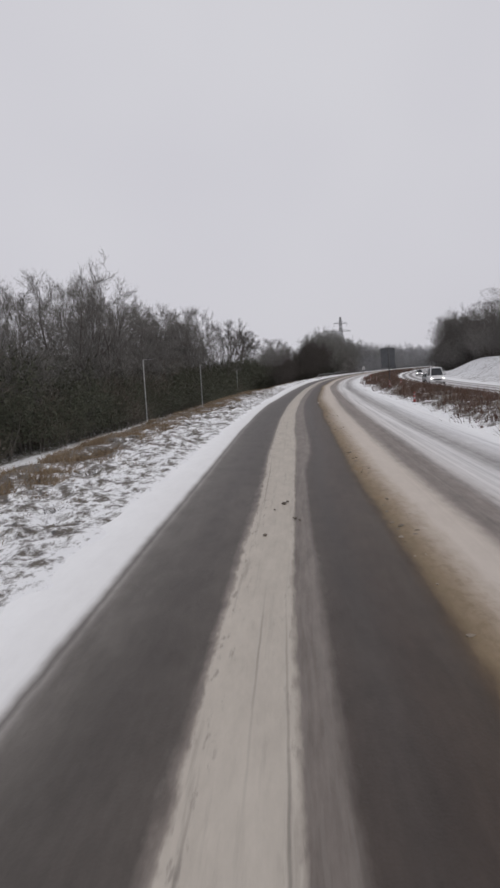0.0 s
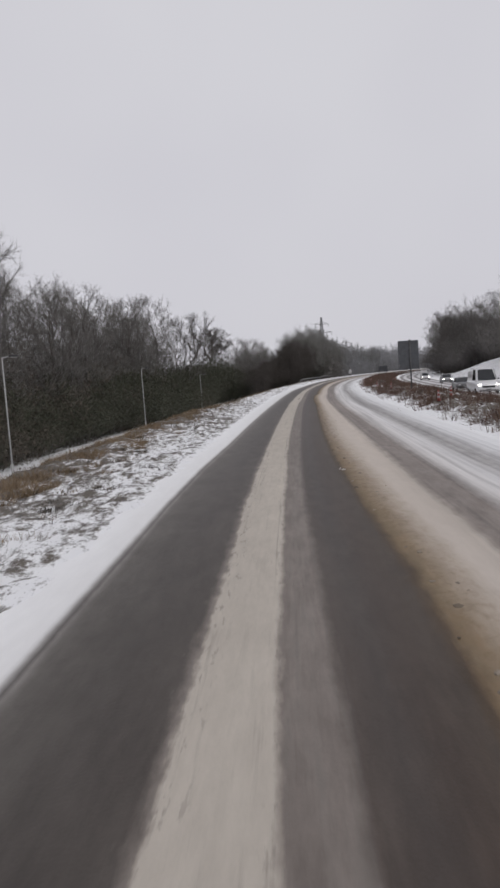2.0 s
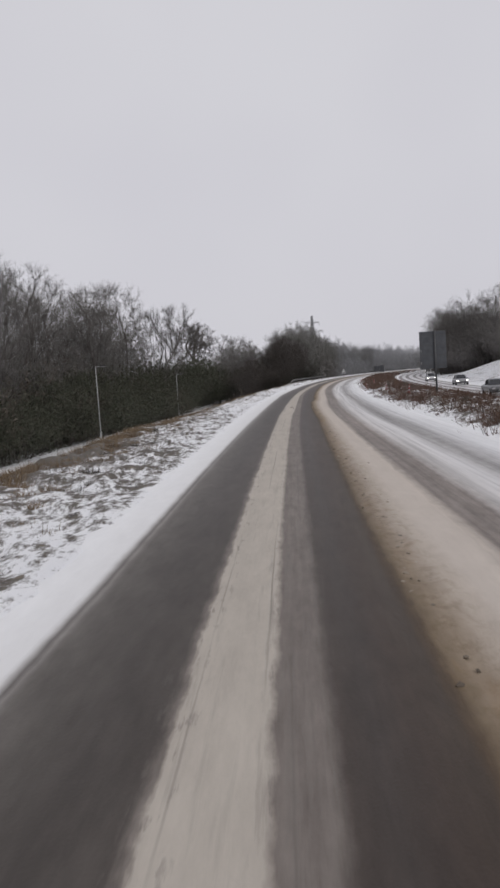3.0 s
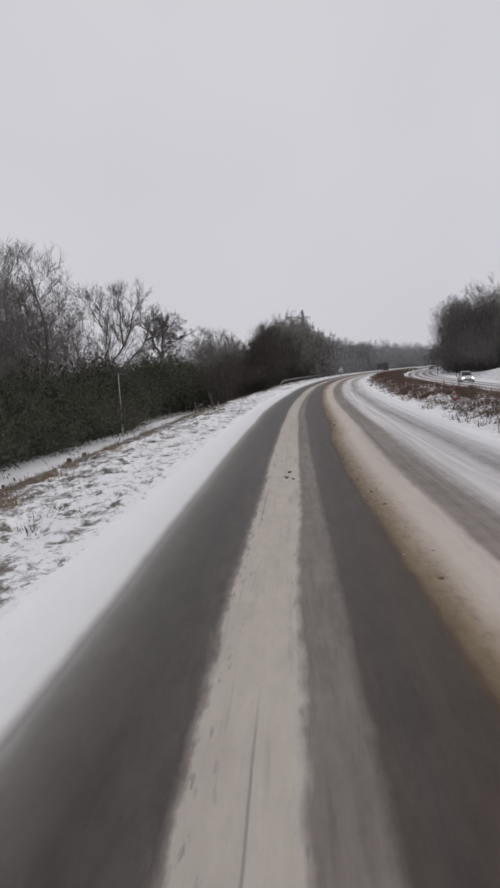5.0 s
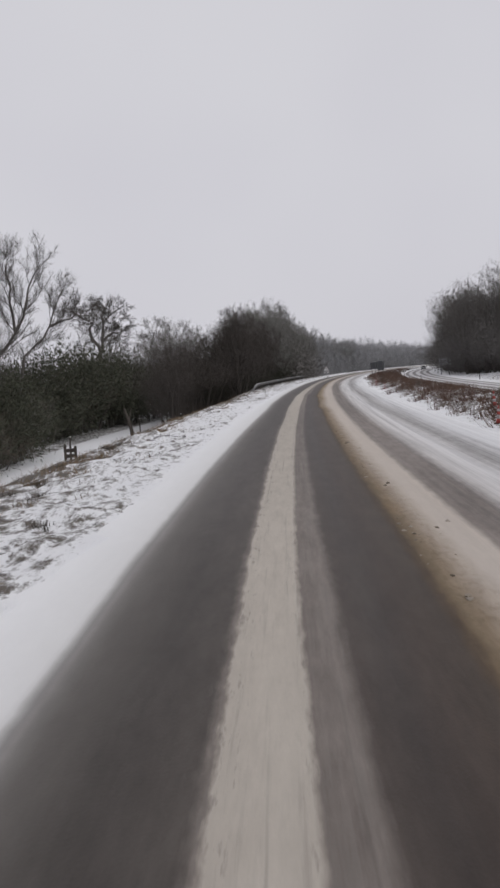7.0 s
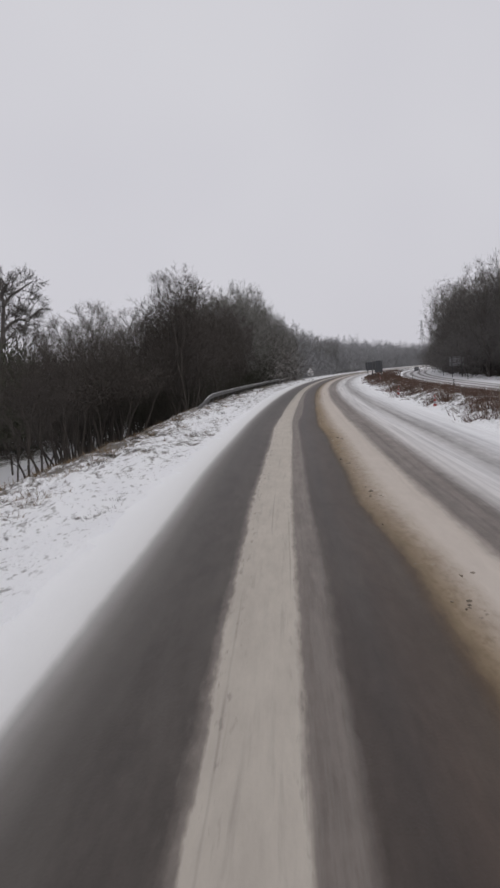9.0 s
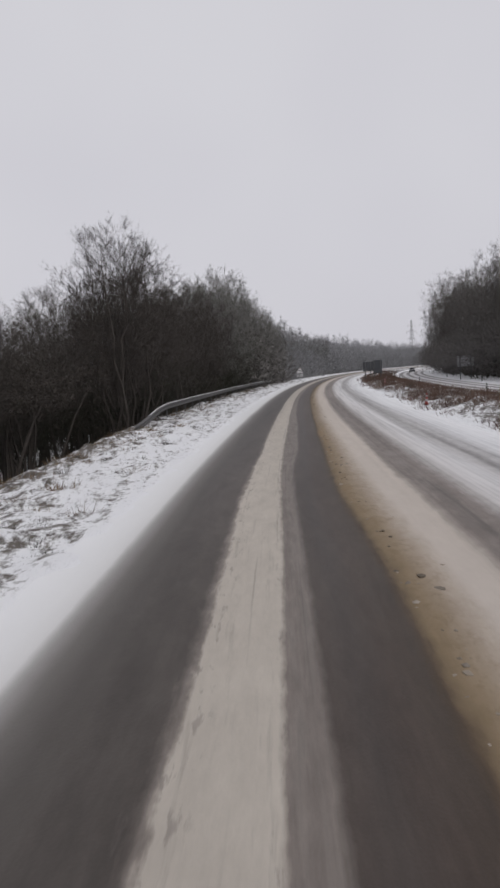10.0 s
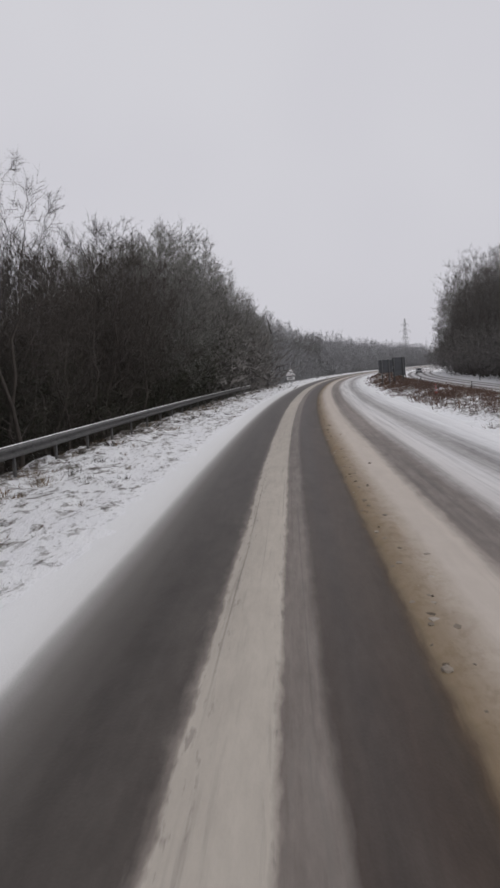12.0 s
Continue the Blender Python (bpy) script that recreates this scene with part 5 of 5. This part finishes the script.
def low_rail(s, u):
    """Two squat posts with a bar between them at the edge of the path."""
    ob = empty("low_rail", pose(*spot(s, u), 0, 0, turn_at(s)), "two squat weathered posts joined by a low wooden bar in snow", "rail")
    rise = float(level(s + 2.5, u)) - float(level(s, u))
    for y in (0.0, 2.5):
        bm = bmesh.new()
        box(bm, (0.2, 0.2, 0.95), (0, y, 0.15), 0.025)
        post = part("post", bm, M_WOOD, ob)
        bm = bmesh.new()
        box(bm, (0.2, 0.2, 0.04), (0, y, 0.64), 0.018)
        part("snow_cap", bm, M_SNOWCAP, post, "white snow cap")
    bm = bmesh.new()
    box(bm, (0.09, 2.3, 0.14), (0, 1.25, 0.2), 0.02)
    part("bar", bm, M_WOOD, ob)


low_rail(123.6, -11.0)


def stile(s, u):
    ob = empty("stile", pose(*spot(s, u), 0, 0, 10), "small dark weathered wooden stile with two posts and boards", "stile")
    for x, h in ((-0.2, 0.8), (0.2, 0.72)):
        bm = bmesh.new()
        box(bm, (0.11, 0.13, h + 0.4), (x, 0, (h - 0.4) / 2), 0.025)
        part("post", bm, M_WOOD, ob)
    for z in (0.32, 0.54):
        bm = bmesh.new()
        box(bm, (0.36, 0.05, 0.15), (0, 0.07, z), 0.012)
        part("board", bm, M_WOOD, ob)


stile(152.5, -9.0)


def thin_post(s, u, h):
    ob = empty("stake", pose(*spot(s, u), 0, 2, 10), "slim dark wooden stake standing in the snow beside the stile", "stake")
    bm = bmesh.new()
    rod(bm, (0, 0, -0.3), (0, 0, h), 0.05, 0.04, 8)
    part("shaft", bm, M_WOOD, ob, "", True)
    bm = bmesh.new()
    rod(bm, (0, 0, h), (0, 0, h + 0.03), 0.042, 0.025, 8)
    part("snow_cap", bm, M_SNOWCAP, ob, "white snow cap", True)


thin_post(155.8, -10.1, 1.3)


def dead_trunk(s, u, h):
    """A broken, leaning trunk with two short snags."""
    r = np.random.default_rng(91)
    ob = empty("dead_trunk", pose(*spot(s, u), 0, -6, 40), "broken dead tree trunk leaning at the edge of the clearing", "tree trunk")
    stem, _ = limb(r, Vector((0, 0, -0.3)), Vector((0.1, 0, 1)).normalized(), h, 6, 0.12, 0.02)
    for name, pts, thick in (("trunk", stem, 0.17), ("snag", limb(r, stem[4], Vector((0.6, 0.2, 0.8)).normalized(), h * 0.3, 3, 0.15, 0.05)[0], 0.06), ("snag", limb(r, stem[3], Vector((-0.7, 0.1, 0.7)).normalized(), h * 0.2, 3, 0.15, 0.05)[0], 0.05)):
        V, F = [], []
        ring_tube(V, F, pts, [thick * (1 - 0.6 * i / (len(pts) - 1)) for i in range(len(pts))], 7)
        bit = new(name, mesh_of(name, V, F, M_WOOD))
        bit.parent = ob


dead_trunk(170.3, -10.8, 2.6)


# ---- lumps of slush along the ridge ----
def slush_lumps(count, seed):
    rng = np.random.default_rng(seed)
    proto = bmesh.new()
    bmesh.ops.create_icosphere(proto, subdivisions=1, radius=1.0)
    base = [v.co.copy() for v in proto.verts]
    tri = [tuple(v.index for v in f.verts) for f in proto.faces]
    proto.free()
    V, F = [], []
    while len(F) < count * len(tri):
        s = rng.uniform(4, 290)
        if rng.random() > 0.5 + 0.8 * fractal(s * 0.12, 2.0, 8.0):
            continue
        inner = float(np.interp(s, TRACK_S, TRACKS[4]))
        at = inner + abs(rng.normal(0.12, 0.22))
        size = 0.014 + 0.036 * rng.random() ** 3
        x, y, z = spot(s, at, 0.03 if at > inner + 0.1 else 0.008)
        shift = Vector(rng.uniform(-9, 9, 3))
        n = len(V)
        for p in base:
            q = p * (1 + 0.7 * noise.noise(p * 1.3 + shift)) * size
            V.append((x + q.x * 1.2, y + q.y * 1.5, z + q.z * 0.7))
        F += [(a + n, c + n, d + n) for a, c, d in tri]
    ob = new("slush_lumps", mesh_of("slush_lumps", V, F, M_SLUSH))
    tagged(ob, "small lumps of brown frozen slush along the ridge between the lanes", "slush", "", "stuff")


slush_lumps(1900, 61)


# ---- clods on the road ----
def clod(s, u, size, mat, label, seed):
    r = np.random.default_rng(seed)
    bm = bmesh.new()
    bmesh.ops.create_icosphere(bm, subdivisions=3, radius=size)
    for v in bm.verts:
        v.co *= 1 + 0.75 * noise.noise(v.co * (1.5 / size) + Vector((seed, 0, 0))) + 0.4 * noise.noise(v.co * (4.5 / size) + Vector((0, seed, 0)))
        v.co.z *= 0.5
    x, y, z = spot(s, u, 0.03)
    ob = new("clod", from_bm("clod", bm, mat, True))
    ob.matrix_world = pose(x, y, z + size * 0.2, 0, 0, r.uniform(0, 360))
    return tagged(ob, label, "clod", "clods on the road")


DARK, PALE_C = "small dark mud clod lying on the snowy strip", "lump of dirty snow lying on the asphalt"
for i, (s, u, size, m, lab) in enumerate(((13.3, -0.2, 0.06, M_DIRT, DARK), (13.5, -0.14, 0.04, M_DIRT, DARK), (11.95, 0.0, 0.05, M_DIRT, DARK), (11.8, 0.07, 0.035, M_DIRT, DARK), (10.7, -0.45, 0.04, M_DIRT, DARK),
                                          (12.7, -0.35, 0.03, M_DIRT, DARK), (106.2, -0.1, 0.06, M_DIRT, DARK), (105.3, -0.16, 0.055, M_DIRT, DARK), (105.1, -0.02, 0.04, M_DIRT, DARK),
                                          (105.5, -0.22, 0.03, M_DIRT, DARK), (54.2, 1.2, 0.055, M_CLOD, PALE_C), (54.32, 1.12, 0.03, M_CLOD, PALE_C), (54.55, 1.15, 0.022, M_CLOD, PALE_C), (178.2, 1.15, 0.05, M_DIRT, DARK), (213.3, 1.6, 0.06, M_DIRT, DARK), (153.3, -1.8, 0.04, M_DIRT, DARK))):
    clod(s, u, size * 0.7, m, lab, i)


# ---- vehicles on the opposite carriageway ----
def loft(stations, section):
    """A closed hull from stations along y: (y, half width, low, high)."""
    bm = bmesh.new()
    rings = []
    for y, w, lo, hi in stations:
        rings.append([bm.verts.new((w * fx, y, lo + (hi - lo) * fz)) for fx, fz in section])
    n = len(section)
    for a, b in zip(rings, rings[1:]):
        for k in range(n):
            bm.faces.new((a[k], a[(k + 1) % n], b[(k + 1) % n], b[k]))
    bm.faces.new(list(reversed(rings[0])))
    bm.faces.new(rings[-1])
    return bm


HULL = ((-0.86, 0.0), (-0.97, 0.18), (-1.0, 0.5), (-0.97, 0.82), (-0.88, 0.96), (-0.6, 1.0), (0.6, 1.0), (0.88, 0.96), (0.97, 0.82), (1.0, 0.5), (0.97, 0.18), (0.86, 0.0))
CABIN = ((-1.0, 0.0), (-0.97, 0.3), (-0.88, 0.78), (-0.78, 0.95), (-0.55, 1.0), (0.55, 1.0), (0.78, 0.95), (0.88, 0.78), (0.97, 0.3), (1.0, 0.0))


def quad(pts, thick=0.012):
    bm = bmesh.new()
    f = bm.faces.new([bm.verts.new(p) for p in pts])
    g = bmesh.ops.extrude_face_region(bm, geom=[f])
    d = (Vector(pts[1]) - Vector(pts[0])).cross(Vector(pts[2]) - Vector(pts[0])).normalized() * thick
    bmesh.ops.translate(bm, vec=d, verts=[v for v in g["geom"] if isinstance(v, bmesh.types.BMVert)])
    return bm


def vehicle(name, s, u, col, label, length, width, hood, roof, screen_y, van=False, lit=True):
    """A car or van that faces the oncoming camera; its front points along its own +y."""
    ob = empty(name, pose(*spot(s, u, 0.03), 0, 0, turn_at(s) + 180), label, "van" if van else "car", "vehicles on the opposite carriageway")
    L, W = length / 2, width / 2
    coat = paint(name + "_paint", col)
    part("body", loft(((-L, W * 0.86, 0.35, hood * 0.9), (-L + 0.15, W * 0.96, 0.25, hood * 1.0), (-L * 0.5, W, 0.22, hood * 1.02), (L * 0.35, W, 0.22, hood), (L * 0.72, W * 0.98, 0.23, hood * 0.93),
                       (L - 0.18, W * 0.93, 0.25, hood * 0.80), (L, W * 0.80, 0.32, hood * 0.66)), HULL), coat, ob, "", True)
    back = -L + (0.12 if van else 0.75)
    part("cabin", loft(((back, W * 0.86, hood * 0.93, hood * 0.97 + (0 if not van else (roof - hood) * 0.85)), (back + (0.1 if van else 0.65), W * 0.88, hood * 0.93, roof * 0.985), (0.0, W * 0.9, hood * 0.93, roof),
                        (screen_y - 0.75, W * 0.88, hood * 0.93, roof * 0.985), (screen_y, W * 0.9, hood * 0.88, hood * 0.96)), CABIN), coat, ob, "", True)
    y0, y1, z0, z1 = screen_y + 0.02, screen_y - 0.72, hood * 0.98, roof * 0.955
    part("windscreen", quad([(-W * 0.76, y0, z0), (W * 0.76, y0, z0), (W * 0.62, y1 + 0.03, z1), (-W * 0.62, y1 + 0.03, z1)], 0.02), M_GLASS, ob)
    for sx in (-1, 1):
        pts = [(sx * W * 0.90, screen_y - 0.35, z0 + 0.02), (sx * W * 0.90, back + 0.7, z0 + 0.02), (sx * W * 0.80, back + 0.95, z1), (sx * W * 0.80, y1 - 0.05, z1)]
        if van:
            pts[1], pts[2] = (sx * W * 0.90, 0.1, z0 + 0.02), (sx * W * 0.80, 0.1, z1)
        part("side_window", quad(pts if sx > 0 else pts[::-1], 0.02), M_GLASS, ob)
        bm = bmesh.new()
        box(bm, (0.2, 0.1, 0.14), (sx * (W + 0.08), screen_y - 0.45, hood + 0.06), 0.035)
        part("mirror", bm, M_BLACK if van else coat, ob)
        bm = bmesh.new()
        bmesh.ops.create_uvsphere(bm, u_segments=14, v_segments=8, radius=1.0)
        bmesh.ops.scale(bm, vec=(0.17, 0.10, 0.085), verts=bm.verts)
        bmesh.ops.translate(bm, vec=(sx * W * 0.72, L - 0.09, hood * 0.66), verts=bm.verts)
        part("headlight", bm, M_LAMP if lit else M_WHITE, ob, "lit headlight" if lit else "", True)
        for wy in (L * 0.62, -L * 0.6):
            bm = bmesh.new()
            rod(bm, (sx * (W - 0.2), wy, 0.31), (sx * (W + 0.01), wy, 0.31), 0.32, 0.32, 20)
            bmesh.ops.bevel(bm, geom=[e for e in bm.edges if abs(e.verts[0].co.x - e.verts[1].co.x) < 1e-4], offset=0.04, segments=2, affect="EDGES")
            tyre = part("wheel", bm, M_BLACK, ob, "", True)
            bm = bmesh.new()
            rod(bm, (sx * (W - 0.02), wy, 0.31), (sx * (W + 0.02), wy, 0.31), 0.2, 0.18, 14)
            part("rim", bm, M_RIM, tyre)
    bm = bmesh.new()
    box(bm, (W * 1.1, 0.06, hood * 0.16), (0, L - 0.02, hood * 0.52), 0.02)
    part("grille", bm, M_BLACK, ob)
    bm = bmesh.new()
    box(bm, (W * 1.6, 0.12, 0.16), (0, L - 0.06, 0.36), 0.04)
    part("bumper", bm, M_BLACK, ob)
    bm = bmesh.new()
    box(bm, (0.52, 0.02, 0.11), (0, L + 0.015, 0.45), 0.004)
    plate = part("plate", bm, M_WHITE, ob)
    bm = bmesh.new()
    box(bm, (0.4, 0.004, 0.05), (0, L + 0.028, 0.45))
    part("bar", bm, M_BLACK, plate)
    return ob


vehicle("van", 109.0, 17.3, (0.72, 0.72, 0.73), "white panel van with lit headlights on the snowy opposite carriageway", 5.1, 2.15, 1.32, 2.4, 1.85, True)
vehicle("dark_car", 123.0, 17.9, (0.03, 0.032, 0.036), "dark saloon car on the snowy opposite carriageway", 4.4, 1.8, 0.92, 1.44, 0.95, False, False)
vehicle("grey_car", 166.0, 21.8, (0.2, 0.2, 0.21), "grey car with bright headlights on the snowy opposite carriageway", 4.4, 1.8, 0.95, 1.52, 0.95)
vehicle("silver_car", 199.0, 20.8, (0.55, 0.55, 0.56), "silver car with bright headlights on the snowy opposite carriageway", 4.4, 1.82, 0.98, 1.6, 0.95)
vehicle("black_car", 432.0, 19.6, (0.04, 0.04, 0.045), "black car far along the opposite carriageway", 4.4, 1.8, 0.95, 1.5, 0.95, False, False)


# ---- pylons ----
def pylon(x, y, top, yaw, steel=M_PYLON):
    base = -4.0
    ob = empty("pylon", pose(x, y, base, 0, 0, yaw), "tall grey lattice electricity pylon rising behind the wood", "pylon", "pylons")
    H = top - base
    half = lambda z: 3.6 * (1 - z / H) ** 1.25 + 0.35
    for sx in (-1, 1):
        for sy in (-1, 1):
            bm = bmesh.new()
            for k in range(8):
                a, b = H * k / 8, H * (k + 1) / 8
                rod(bm, (sx * half(a), sy * half(a), a), (sx * half(b), sy * half(b), b), 0.24, 0.2, 5)
            part("leg", bm, steel, ob)
    bm = bmesh.new()
    for k in range(12):
        a, b = H * k / 12, H * (k + 1) / 12
        for sx, sy, ex, ey in ((-1, -1, 1, -1), (-1, 1, 1, 1), (-1, -1, -1, 1), (1, -1, 1, 1)):
            rod(bm, (sx * half(a), sy * half(a), a), (ex * half(b), ey * half(b), b), 0.11, 0.11, 4)
            rod(bm, (ex * half(a), ey * half(a), a), (sx * half(b), sy * half(b), b), 0.11, 0.11, 4)
    part("lattice", bm, steel, ob)
    for z, w in ((0.62, 6.0), (0.76, 7.5), (0.89, 5.0)):
        bm = bmesh.new()
        for sx in (-1, 1):
            rod(bm, (0, 0.4, z * H), (sx * w, 0, z * H + 0.4), 0.24, 0.18, 4)
            rod(bm, (0, -0.4, z * H), (sx * w, 0, z * H + 0.4), 0.24, 0.18, 4)
            rod(bm, (0, 0, z * H + 1.8), (sx * w, 0, z * H + 0.4), 0.12, 0.08, 4)
            rod(bm, (sx * w, 0, z * H + 0.4), (sx * w, 0, z * H - 1.8), 0.12, 0.12, 5)
        part("cross_arm", bm, steel, ob)
    return ob


pylon(43.7, 552.7, 39.4, 20)
pylon(223.0, 848.0, 41.0, 35, M_PYLON_HAZED)
